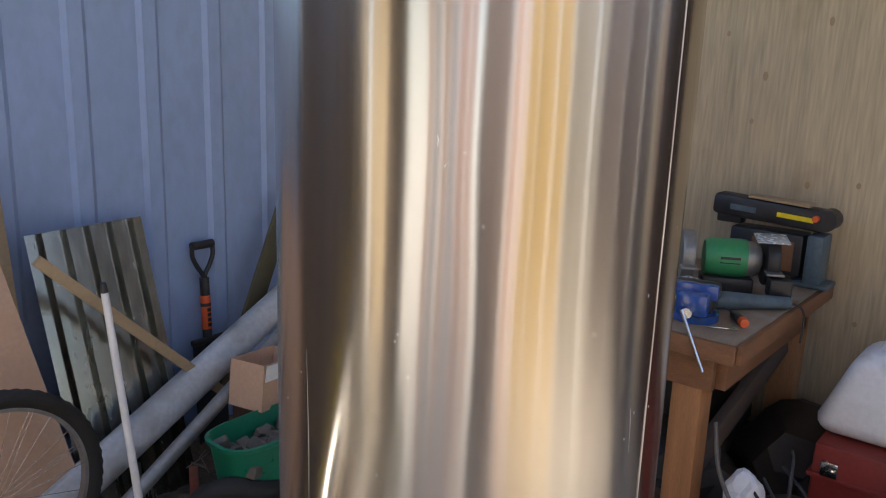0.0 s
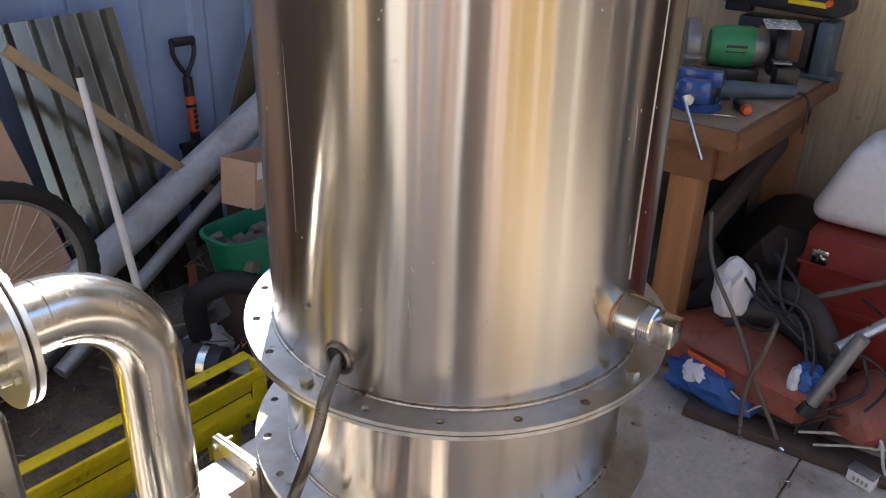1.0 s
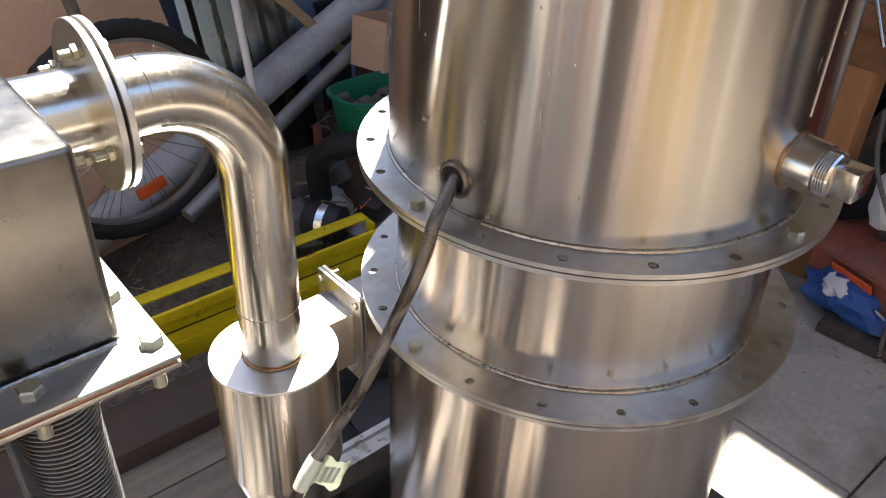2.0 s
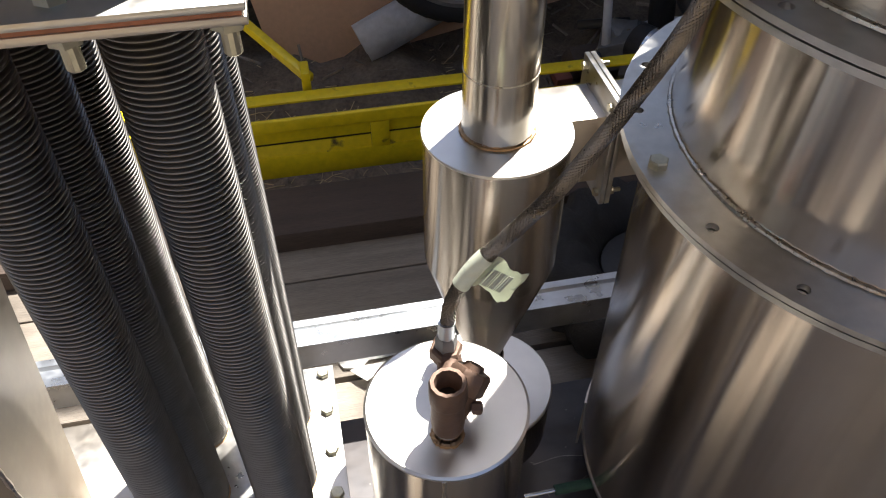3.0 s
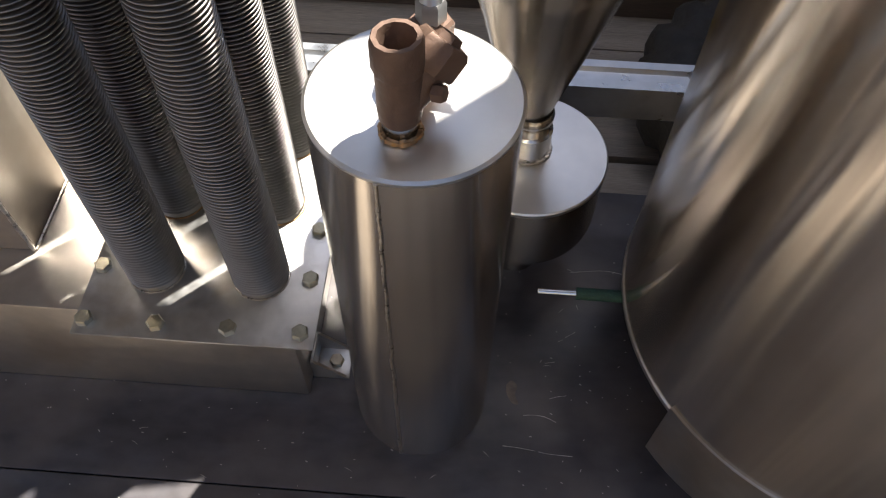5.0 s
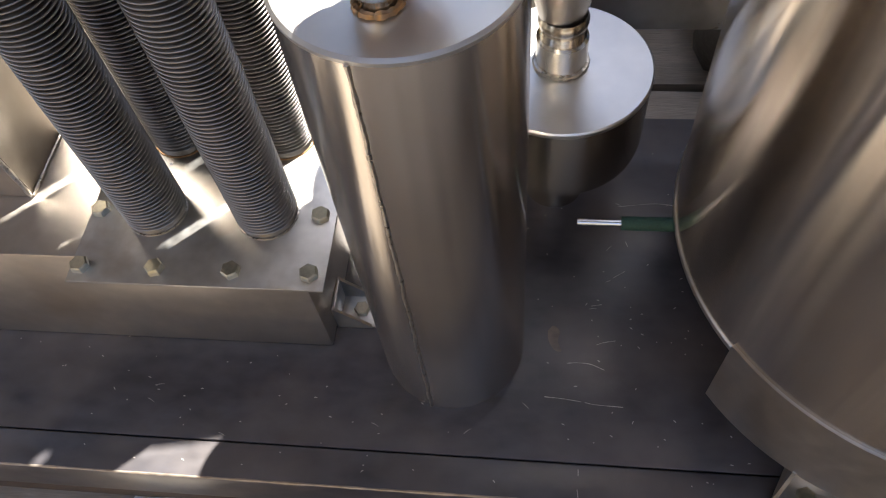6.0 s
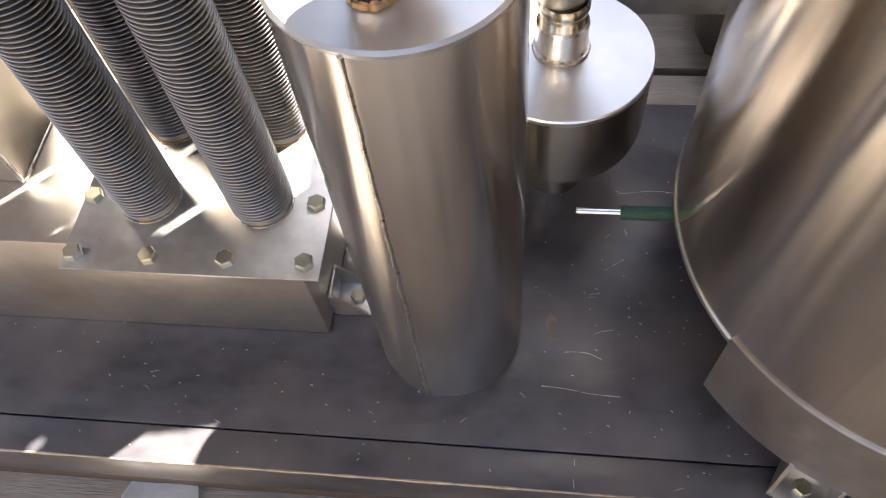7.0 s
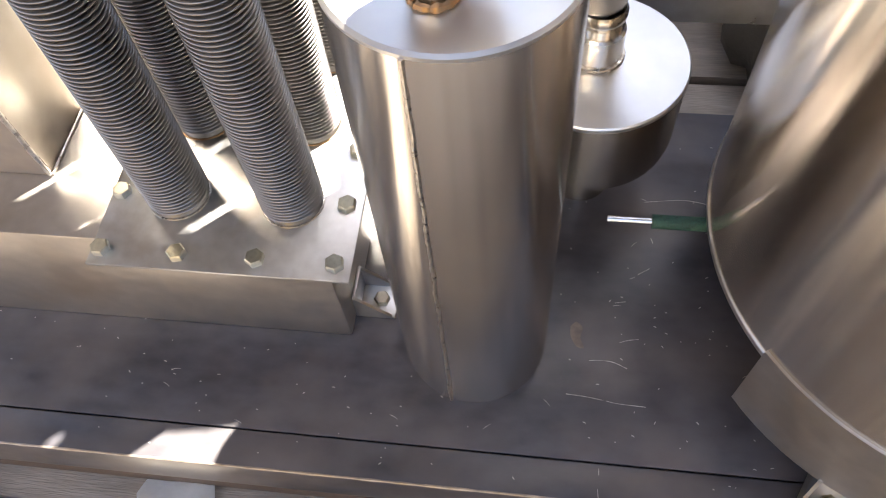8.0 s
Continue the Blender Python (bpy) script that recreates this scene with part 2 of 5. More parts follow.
def placed(name, me, m, parent, label=""):
    """A piece that shares its mesh, at the pose m."""
    ob = new(name, me)
    ob.parent = parent
    ob.matrix_parent_inverse = base_of(parent).inverted()
    ob.matrix_basis = m
    if label:
        tagged(ob, label)
    return ob


def bx(x0, x1, y0, y1, z0, z1, bevel=0.0, bm=None, seg=2):
    bm = bm or bmesh.new()
    r = bmesh.ops.create_cube(bm, size=1, matrix=Matrix.Translation(((x0 + x1) / 2, (y0 + y1) / 2, (z0 + z1) / 2)) @ Matrix.Diagonal((x1 - x0, y1 - y0, z1 - z0, 1)))
    if bevel:
        es = list({e for v in r["verts"] for e in v.link_edges})
        bmesh.ops.bevel(bm, geom=es, offset=bevel, segments=seg, affect="EDGES", profile=0.5)
    return bm


def moved(bm, m):
    bmesh.ops.transform(bm, matrix=m, verts=bm.verts)
    return bm


def join(*bms):
    out = bmesh.new()
    for b in bms:
        me = bpy.data.meshes.new("tmp")
        b.to_mesh(me)
        b.free()
        out.from_mesh(me)
        bpy.data.meshes.remove(me)
    return out


def lathe(profile, seg=48, at=(0, 0, 0), close=False, bm=None, a0=0.0, a1=360.0):
    """Turns a profile of (radius, height) about the vertical axis."""
    bm = bm or bmesh.new()
    full = a1 - a0 >= 359.9
    n = seg if full else seg + 1
    rings = []
    for r, z in profile:
        if r < 1e-6 and full:
            rings.append([bm.verts.new((at[0], at[1], at[2] + z))])
        else:
            rings.append([bm.verts.new((at[0] + r * math.cos(radians(a0 + (a1 - a0) * i / seg)), at[1] + r * math.sin(radians(a0 + (a1 - a0) * i / seg)), at[2] + z)) for i in range(n)])
    pairs = list(zip(rings, rings[1:])) + ([(rings[-1], rings[0])] if close else [])
    for a, b in pairs:
        for i in range(seg):
            j = (i + 1) % n
            if len(a) == 1 and len(b) > 1:
                bm.faces.new((a[0], b[j], b[i]))
            elif len(b) == 1 and len(a) > 1:
                bm.faces.new((a[i], a[j], b[0]))
            elif len(a) > 1:
                bm.faces.new((a[i], a[j], b[j], b[i]))
    return bm


def ring(r0, r1, z0, z1, seg=64, at=(0, 0, 0), bevel=0.0006):
    b = bevel
    return lathe([(r0, z0), (r1 - b, z0), (r1, z0 + b), (r1, z1 - b), (r1 - b, z1), (r0, z1)], seg, at, close=True)


def cyl(r, z0, z1, seg=32, at=(0, 0, 0), bevel=0.0008):
    b = min(bevel, r * 0.3)
    return lathe([(0, z0), (r - b, z0), (r, z0 + b), (r, z1 - b), (r - b, z1), (0, z1)], seg, at)


def sweep(pts, radius, seg=12, caps=True, bm=None, wall=0.0):
    """A round bar along a line of points; radius may be a list."""
    bm = bm or bmesh.new()
    pts = [Vector(p) for p in pts]
    up = None
    rings = []
    for i, p in enumerate(pts):
        d = (pts[min(i + 1, len(pts) - 1)] - pts[max(i - 1, 0)]).normalized()
        if up is None:
            up = d.orthogonal().normalized()
        up = (up - d * up.dot(d)).normalized()
        side = d.cross(up)
        r = radius[i] if isinstance(radius, (list, tuple)) else radius
        rings.append([bm.verts.new(p + (up * math.cos(2 * math.pi * k / seg) + side * math.sin(2 * math.pi * k / seg)) * r) for k in range(seg)])
    for a, b in zip(rings, rings[1:]):
        for k in range(seg):
            bm.faces.new((a[k], a[(k + 1) % seg], b[(k + 1) % seg], b[k]))
    if caps:
        bm.faces.new(list(reversed(rings[0])))
        bm.faces.new(rings[-1])
    return bm


def bend(p, q, r, n=6):
    return [Vector(p).lerp(Vector(q), i / n) for i in range(n + 1)]


def smooth_line(pts, n=8):
    """A soft line through points (Catmull-Rom)."""
    P = [Vector(p) for p in pts]
    P = [2 * P[0] - P[1]] + P + [2 * P[-1] - P[-2]]
    out = []
    for i in range(1, len(P) - 2):
        a, b, c, d = P[i - 1:i + 3]
        for k in range(n):
            t = k / n
            out.append(0.5 * ((2 * b) + (c - a) * t + (2 * a - 5 * b + 4 * c - d) * t * t + (3 * b - a - 3 * c + d) * t ** 3))
    out.append(P[-2])
    return out


def prism(poly, m, depth):
    """A polygon in the local xy plane, extruded by depth along local z, at the pose m."""
    bm = bmesh.new()
    a = [bm.verts.new((x, y, 0)) for x, y in poly]
    b = [bm.verts.new((x, y, depth)) for x, y in poly]
    bm.faces.new(list(reversed(a)))
    bm.faces.new(b)
    for i in range(len(poly)):
        j = (i + 1) % len(poly)
        bm.faces.new((a[i], a[j], b[j], b[i]))
    return moved(bm, m)


def beam(p, q, w, h, bevel=0.002, roll=0.0):
    """A bar of section w by h from p to q."""
    p, q = Vector(p), Vector(q)
    d = q - p
    m = Matrix.Translation((p + q) / 2) @ d.to_track_quat("X", "Z").to_matrix().to_4x4() @ pose(0, 0, 0, roll)
    return moved(bx(-d.length / 2, d.length / 2, -w / 2, w / 2, -h / 2, h / 2, bevel), m)


def bead(pts, r, seed=1, seg=6):
    """A weld bead: a small bar whose thickness ripples."""
    rnd = random.Random(seed)
    return sweep(pts, [r * rnd.uniform(0.7, 1.25) for _ in pts], seg)


def circle(r, z, at=(0, 0), n=90, a0=0.0, a1=360.0):
    return [(at[0] + r * math.cos(radians(a0 + (a1 - a0) * i / n)), at[1] + r * math.sin(radians(a0 + (a1 - a0) * i / n)), z) for i in range(n + 1)]


def hex_bolt(af=0.013, h=0.0055, washer=0.0, r=0.5):
    bm = bmesh.new()
    rr = af / math.sqrt(3)
    lathe([(0, 0), (rr, 0), (rr, h * 0.8), (rr * 0.86, h), (0, h)], 6, bm=bm)
    if washer:
        lathe([(0, 0), (washer, 0), (washer, 0.0014), (0, 0.0014)], 20, at=(0, 0, -0.0004), bm=bm)
    return bm


bolt_me = mesh_of("bolt", hex_bolt(0.0135, 0.0062, 0.0), m_bolt, 0.4)
hole_me = mesh_of("hole", lathe([(0.0044, -0.0002), (0.0047, 0.0006), (0.0040, 0.0006), (0.0036, -0.0004), (0, -0.0004)], 14), m_dark)

# ---- structure ----


def setting(name, bm, material, label, category, sharp=0.6):
    return tagged(part(name, bm, material, None, "", sharp), label, category, kind="structure")


X0, X1, Y0, Y1 = -2.6, 3.32, -2.6, 2.62
floor = setting("floor", bx(X0 - 0.1, X1 + 0.1, Y0 - 0.1, Y1 + 0.1, -0.159, -0.012), m_dirt, "dusty bare concrete workshop floor", "floor")


def ribbed(x0, x1, z0, z1, y, pitch, foot, top, depth, thick=0.0):
    """A sheet folded into upright ribs that stand out towards -y, with a back skin."""
    bm = bmesh.new()
    xs = []
    x = x0
    while x < x1:
        xs += [(x, 0), (x + pitch - foot, 0), (x + pitch - foot + (foot - top) / 2, depth), (x + pitch - (foot - top) / 2, depth)]
        x += pitch
    xs = [(a, b) for a, b in xs if a <= x1] + [(x1, 0)]
    lo = [bm.verts.new((a, y - b, z0)) for a, b in xs]
    hi = [bm.verts.new((a, y - b, z1)) for a, b in xs]
    for i in range(len(xs) - 1):
        bm.faces.new((lo[i], lo[i + 1], hi[i + 1], hi[i]))
    lob = [bm.verts.new((a, y - b + thick, z0)) for a, b in xs]
    hib = [bm.verts.new((a, y - b + thick, z1)) for a, b in xs]
    for i in range(len(xs) - 1):
        bm.faces.new((lob[i], hib[i], hib[i + 1], lob[i + 1]))
        bm.faces.new((lo[i], lob[i], lob[i + 1], lo[i + 1]))
        bm.faces.new((hi[i], hi[i + 1], hib[i + 1], hib[i]))
    bm.faces.new((lo[0], hi[0], hib[0], lob[0]))
    bm.faces.new((lo[-1], lob[-1], hib[-1], hi[-1]))
    return bm


wall_north = setting("wall_north", ribbed(X0, X1, -0.01, 2.08, Y1, 0.262, 0.085, 0.05, 0.014, 0.03), m_blue, "blue painted ribbed steel wall cladding, slightly dented", "wall", 0.2)
wall_east = setting("wall_east", bx(X1 + 0.02, X1 + 0.1, Y0, Y1 + 0.1, -0.01, ROOF), m_dirt, "stud wall behind plywood lining", "wall")
# unseen end wall, added; its openings make bright bands in the steel
bmw = bx(X0 - 0.1, X0, 0.45, 1.58, -0.01, ROOF)
bx(X0 - 0.1, X0, 1.72, Y1 + 0.1, -0.01, ROOF, bm=bmw)
bx(X0 - 0.1, X0, EAVE, 0.45, 2.25, ROOF, bm=bmw)
wall_west = setting("wall_west", bmw, m_ply, "unseen plywood end wall with an open gateway and a slit", "wall")
# unseen roof, added to block the sun except at the openings
bmr = bmesh.new()
xs_r = sorted([X0 - 0.1, *SKY[:2], *SKY2[:2], *SKY3[:2], *SKY4[:2], X1 + 0.1])
ys_r = sorted({EAVE, *SKY[2:], *SKY2[2:], *SKY3[2:], *SKY4[2:], Y1 + 0.45})
for a0, a1 in zip(xs_r, xs_r[1:]):
    for b0, b1 in zip(ys_r, ys_r[1:]):
        ca, cb_ = (a0 + a1) / 2, (b0 + b1) / 2
        if any(o[0] < ca < o[1] and o[2] < cb_ < o[3] for o in (SKY, SKY2, SKY3, SKY4)):
            continue
        bx(a0, a1, b0, b1, ROOF, ROOF + 0.05, bm=bmr)
ceiling = setting("ceiling", bmr, m_roof, "unseen grey metal roof, cut open where light is let in", "ceiling")
ground = setting("ground", bx(-80, 80, -80, 80, -0.3, -0.16), m_yard, "sunlit concrete yard in front of the open shed", "ground")

# ---- reactor vessel ----
CX, CY = 0.689, 0.479
ZU, ZL = 1.086, 0.9255
RU, RM, RL = 0.2077, 0.1995, 0.2098


def flange_plate(r0, r1, rb, rh, z0, z1, n=20, phase=124.8, at=(0, 0)):
    """A flat ring with n bolt holes right through it."""
    bm = bmesh.new()
    step = 360 / n

    def pol(r, a, z):
        return (at[0] + r * math.cos(radians(a)), at[1] + r * math.sin(radians(a)), z)
    for k in range(n):
        c = phase + k * step
        h = step / 2
        edge = [(r0, c - h + step * i / 4) for i in range(4)] + [(r0 + (r1 - r0) * i / 2, c + h) for i in range(2)]
        edge += [(r1, c + h - step * i / 4) for i in range(4)] + [(r1 - (r1 - r0) * i / 2, c - h) for i in range(2)]
        for z in (z0, z1):
            out = [bm.verts.new(pol(r, a, z)) for r, a in edge]
            hol = []
            for r, a in edge:
                ang = math.atan2((r - (r0 + r1) / 2) / (r1 - r0), radians(a - c) * rb / (radians(step) * rb))
                hol.append(bm.verts.new(pol(rb + rh * math.sin(ang), c + math.degrees(rh * math.cos(ang) / rb), z)))
            for i in range(12):
                j = (i + 1) % 12
                bm.faces.new((out[i], out[j], hol[j], hol[i]))
            if z == z0:
                low, lowo = hol, out
        for i in range(12):
            j = (i + 1) % 12
            bm.faces.new((low[i], low[j], hol[j], hol[i]))
            if i < 4 or 6 <= i < 10:
                bm.faces.new((lowo[i], lowo[j], out[j], out[i]))
    bmesh.ops.remove_doubles(bm, verts=bm.verts, dist=1e-5)
    return bm


reactor = thing("reactor_vessel", (CX, CY, 0.33), "tall brushed stainless steel reactor drum standing on the black skid", "reactor vessel")


def shell(r, z0, z1, seg=128):
    # faint dents and flats of hand-rolled sheet
    bm = bmesh.new()
    rows = max(2, int((z1 - z0) / 0.02))
    vs = []
    for j in range(rows + 1):
        z = z0 + (z1 - z0) * j / rows
        row = []
        for i in range(seg):
            a = 2 * math.pi * i / seg
            k = 0.0009 * noise.noise((math.cos(a) * 1.6, math.sin(a) * 1.6, z * 1.5)) + 0.00030 * noise.noise((math.cos(a) * 6, math.sin(a) * 6, z * 6 + 4))
            k *= min(1, (z - z0) / 0.05, (z1 - z) / 0.05)
            row.append(bm.verts.new((CX + (r + k) * math.cos(a), CY + (r + k) * math.sin(a), z)))
        vs.append(row)
    for a, b in zip(vs, vs[1:]):
        for i in range(seg):
            j = (i + 1) % seg
            bm.faces.new((a[i], a[j], b[j], b[i]))
    return bm


HOLE_AZ, HOLE_Z = 186.0, 1.117
upper = part("upper_shell", shell(RU, ZU, 2.12), m_shell, reactor, "tall satin stainless drum with faint dents")
# scratches and specks on the tall drum
rnd = random.Random(64)
bm = bmesh.new()
for k in range(46):
    a, z = rnd.uniform(150, 300), rnd.uniform(1.12, 1.62)
    if k < 3:
        a, z = (171.0, 206.0, 262.0)[k], (1.40, 1.20, 1.36)[k]
    h = (0.17, 0.03, 0.045)[k] if k < 3 else rnd.choice((0.0015, 0.002, 0.003, 0.004, 0.012))
    pts = []
    for t in (0, 0.3, 0.6, 1):
        b = radians(a + rnd.gauss(0, 0.12) + (0.5 * t if k < 3 else 0))
        pts.append(Vector((CX + (RU + 0.0002) * math.cos(b), CY + (RU + 0.0002) * math.sin(b), z - h * t)))
    w = 0.0003 if h > 0.004 else 0.0005
    sweep(pts, [w * 0.4, w, w * 0.7, w * 0.3], 4, True, bm)
tagged(part("scratch_marks", bm, m_scratch, reactor), kind="stuff")
part("seam_weld", sweep([(CX + (RU + 0.0002) * math.cos(radians(-90.3 + 0.15 * noise.noise((0, 1, z * 12)))), CY + (RU + 0.0002) * math.sin(radians(-90.3 + 0.15 * noise.noise((0, 1, z * 12)))), z) for z in np.linspace(ZU + 0.10, 2.115, 240)], 0.0007, 6), m_flange, reactor, "fine bright vertical seam")
part("lid", lathe([(0, 2.12), (RU + 0.012, 2.12), (RU + 0.012, 2.128), (0, 2.128)], 96, (CX, CY, 0)), m_flange, reactor)
part("middle_shell", shell(RM, ZL, ZU - 0.004), m_drum, reactor)
part("lower_shell", shell(RL, 0.462, ZL - 0.004), m_drum, reactor, "lower stainless drum with a rolled bottom rim")
for z, rb in ((ZU, 0.2263), (ZL, 0.2258)):
    for dz, r in ((0, 0.240), (-0.0062, 0.2392)):
        part("flange", flange_plate(0.196, r, rb, 0.0046, z - 0.0045 + dz, z + dz, at=(CX, CY)), m_flange, reactor, "flat flange ring drilled with bolt holes", 0.5)
for k, zz in ((3, ZU), (8, ZU), (3, ZL), (16, ZU), (12, ZU), (15, ZL), (11, ZL)):
    a = 124.8 + 18 * k
    placed("bolt", bolt_me, pose(CX + 0.226 * math.cos(radians(a)), CY + 0.226 * math.sin(radians(a)), zz, 0, 0, 20 * k), reactor)
for r, z, s in ((RU, ZU, 1), (RM, ZL, 2)):
    part("weld_bead", bead(circle(r + 0.001, z + 0.0008, (CX, CY), 240), 0.0021, s), m_weld, reactor, "bright fillet weld round the drum")
part("bottom_rim", lathe([(RL - 0.008, 0.457), (RL + 0.0005, 0.457), (RL + 0.0018, 0.460), (RL + 0.0014, 0.464), (RL - 0.001, 0.466)], 96, (CX, CY, 0)), m_flange, reactor, "thin bright rolled rim")
part("bottom_plate", lathe([(0, 0.464), (RL - 0.003, 0.464)], 64, (CX, CY, 0)), m_dark, reactor)
# three curved sheet legs with a cleat and bolt each
for az in (242.0, 2.0, 122.0):
    seg = []
    bm = bmesh.new()
    r = RL + 0.0025
    n = 16
    wid = 29.5
    rows = []
    for z, w in ((0.376, wid), (0.470, wid)):
        for rr in (r, r - 0.003):
            rows.append([bm.verts.new((CX + rr * math.cos(radians(az - w + 2 * w * i / n)), CY + rr * math.sin(radians(az - w + 2 * w * i / n)), z)) for i in range(n + 1)])
    for a, b in ((0, 2), (2, 3), (3, 1), (1, 0)):
        for i in range(n):
            bm.faces.new((rows[a][i], rows[a][i + 1], rows[b][i + 1], rows[b][i]))
    bm.faces.new((rows[0][0], rows[2][0], rows[3][0], rows[1][0]))
    bm.faces.new((rows[0][n], rows[1][n], rows[3][n], rows[2][n]))
    leg = part("leg", bm, m_sheet, reactor, "curved stainless sheet leg")
    m = Matrix.Translation((CX, CY, 0.332)) @ pose(0, 0, 0, 0, 0, az)
    r = 0.190
    cl = bx(r - 0.002, r + 0.036, -0.022, 0.022, 0, 0.003, 0.0006)
    bx(r + 0.0, r + 0.003, -0.022, 0.022, 0.003, 0.055, 0.0006, cl)
    for s in (-1, 1):
        w = prism([(0, 0), (0.036, 0), (0.0225, 0.047), (0, 0.047)], pose(r, s * 0.022 + (0.003 if s < 0 else 0), 0, 90), 0.003)
        me_w = bpy.data.meshes.new("w")
        w.to_mesh(me_w)
        w.free()
        cl.from_mesh(me_w)
        bpy.data.meshes.remove(me_w)
    part("cleat", moved(cl, m), m_flange, leg, "welded foot cleat")
    placed("bolt", bolt_me, m @ pose(r + 0.018, 0, 0.003, 0, 0, 15), leg)
# hose port
hx, hy = math.cos(radians(HOLE_AZ)), math.sin(radians(HOLE_AZ))
pm = Matrix.Translation((CX, CY, HOLE_Z)) @ pose(0, 0, 0, 0, 90, HOLE_AZ)
port = part("hose_port", moved(lathe([(0.0115, RU - 0.02), (0.0115, RU + 0.002), (0.0130, RU + 0.0038), (0.0152, RU + 0.0018), (0.0162, RU - 0.005)], 36), pm), m_port, reactor, "dull welded round port for the hose")
part("weld_bead", moved(bead(circle(0.0158, RU - 0.0005, n=60), 0.0021, 15), pm), m_port, port)
# dark disc painted as the shade down the port's hole
part("bore", moved(lathe([(0, RU + 0.0006), (0.0116, RU + 0.0006)], 30), pm), m_dark, port)
# threaded plug
PLUG_AZ, PLUG_Z = -91.0, 1.149
pm = Matrix.Translation((CX, CY, PLUG_Z)) @ pose(0, 0, 0, 0, 90, PLUG_AZ)
plug = part("socket", moved(lathe([(0.0205, RU - 0.01), (0.0235, RU + 0.001), (0.0225, RU + 0.004), (0.0225, RU + 0.022), (0.0215, RU + 0.024), (0.0185, RU + 0.024), (0.018, RU + 0.02)], 40), pm), m_pipe, reactor, "stainless socket with a screwed plug")
prof = [(0.0, RU + 0.02)]
for i in range(7):
    z = RU + 0.02 + i * 0.0022
    prof += [(0.0178, z), (0.0192, z + 0.0011)]
prof += [(0.0178, RU + 0.036), (0, RU + 0.036)]
part("thread", moved(lathe(prof, 36), pm), m_chrome, plug, "bright pipe thread")
part("square_head", moved(bx(-0.0125, 0.0125, -0.0125, 0.0125, RU + 0.0355, RU + 0.056, 0.0015), pm), m_pipe, plug, "square plug head")
part("weld_bead", moved(bead(circle(0.0235, RU - 0.001, n=60), 0.0022, 5), pm), m_heat, plug)
# small tapped bosses beside the port and spatter
for a, z in ((175, 1.158), (196, 1.095)):
    placed("rivet", bolt_me, Matrix.Translation((CX + RU * math.cos(radians(a)), CY + RU * math.sin(radians(a)), z)) @ pose(0, 0, 0, 0, 90, a) @ Matrix.Diagonal((0.3, 0.3, 0.4, 1)), reactor)
# thermocouple rod low on the side
rod = part("probe_rod", sweep([(0.400, 0.487, 0.445), (0.440, 0.487, 0.445)], 0.0032, 14), m_chrome, reactor, "bright thin probe tube")
part("sleeve", sweep([(0.437, 0.487, 0.445), (0.486, 0.487, 0.445)], 0.0062, 16), m_green_sleeve, rod, "green woven insulating sleeve")

# ---- small cylindrical tank ----
TX, TY, TR, TZ0, TZ1 = 0.292, 0.420, 0.0655, 0.33, 0.763
tank = thing("small_tank", (TX, TY, TZ0), "upright stainless cylinder tank with a seam weld, on the skid", "tank")
part("tank_body", lathe([(TR - 0.008, TZ0), (TR - 0.001, TZ0 + 0.001), (TR, TZ0 + 0.006), (TR, (TZ0 + TZ1) / 2), (TR, TZ1 - 0.003)], 80, (TX, TY, 0)), m_tank, tank)
part("tank_top", lathe([(0, TZ1), (TR * 0.5, TZ1 + 0.0002), (TR - 0.0015, TZ1), (TR + 0.0006, TZ1 - 0.0015), (TR + 0.0003, TZ1 - 0.004)], 80, (TX, TY, 0)), m_disc, tank, "flat satin end disc")
rnd = random.Random(4)
sa = 256.5
pts = [(TX + (TR + 0.0002) * math.cos(radians(sa + 0.9 * noise.noise((0, 0, z * 40)))), TY + (TR + 0.0002) * math.sin(radians(sa + 0.9 * noise.noise((0, 0, z * 40)))), z) for z in np.linspace(TZ0 + 0.004, TZ1 - 0.004, 130)]
part("seam_weld", bead(pts, 0.0014, 9), m_weld, tank, "uneven vertical seam weld")
# bronze valve on the top
VX, VY, VZ = 0.2870, 0.3925, TZ1
valve = part("valve_body", lathe([(0.0, 0.010), (0.0105, 0.010), (0.0122, 0.013), (0.0128, 0.020), (0.0126, 0.034), (0.0128, 0.044), (0.0132, 0.050), (0.0105, 0.050), (0.0105, 0.045), (0, 0.045)], 32, (VX, VY, VZ)), m_bronze, tank, "reddish bronze wye valve, open at the top")
hexn = lathe([(0.0096, 0.047), (0.0136, 0.047), (0.0143, 0.049), (0.0143, 0.0655), (0.0132, 0.0680), (0.0104, 0.0680), (0.0096, 0.064), (0.0096, 0.046)], 12)
part("hex_mouth", moved(hexn, pose(VX, VY, VZ, 0, 0, 12)), m_bronze, valve)
# dark disc across the mouth, coloured as the shade inside
part("bore", lathe([(0, 0.048), (0.0105, 0.0485)], 20, (VX, VY, VZ)), m_dark, valve)
part("nipple", lathe([(0.0098, 0.0), (0.0098, 0.0065), (0.0108, 0.008), (0.0108, 0.011)], 28, (VX, VY, VZ)), m_chrome, valve, "bright steel nipple")
part("weld_ring", bead(circle(0.0112, VZ + 0.001, (VX, VY), 60), 0.0022, 12), m_heat, valve, "heat-browned weld ring")
# the slanted arm of the wye with its hexagonal cap
p0 = Vector((VX, VY, VZ + 0.020))
e = Vector((0.3115, 0.4140, VZ + 0.050))
ax = (e - p0).normalized()
turn = Matrix.Translation(p0) @ ax.to_track_quat("Z", "X").to_matrix().to_4x4()
arm = moved(lathe([(0, 0.002), (0.0110, 0.002), (0.0122, 0.012), (0.0124, 0.026), (0, 0.026)], 28), turn)
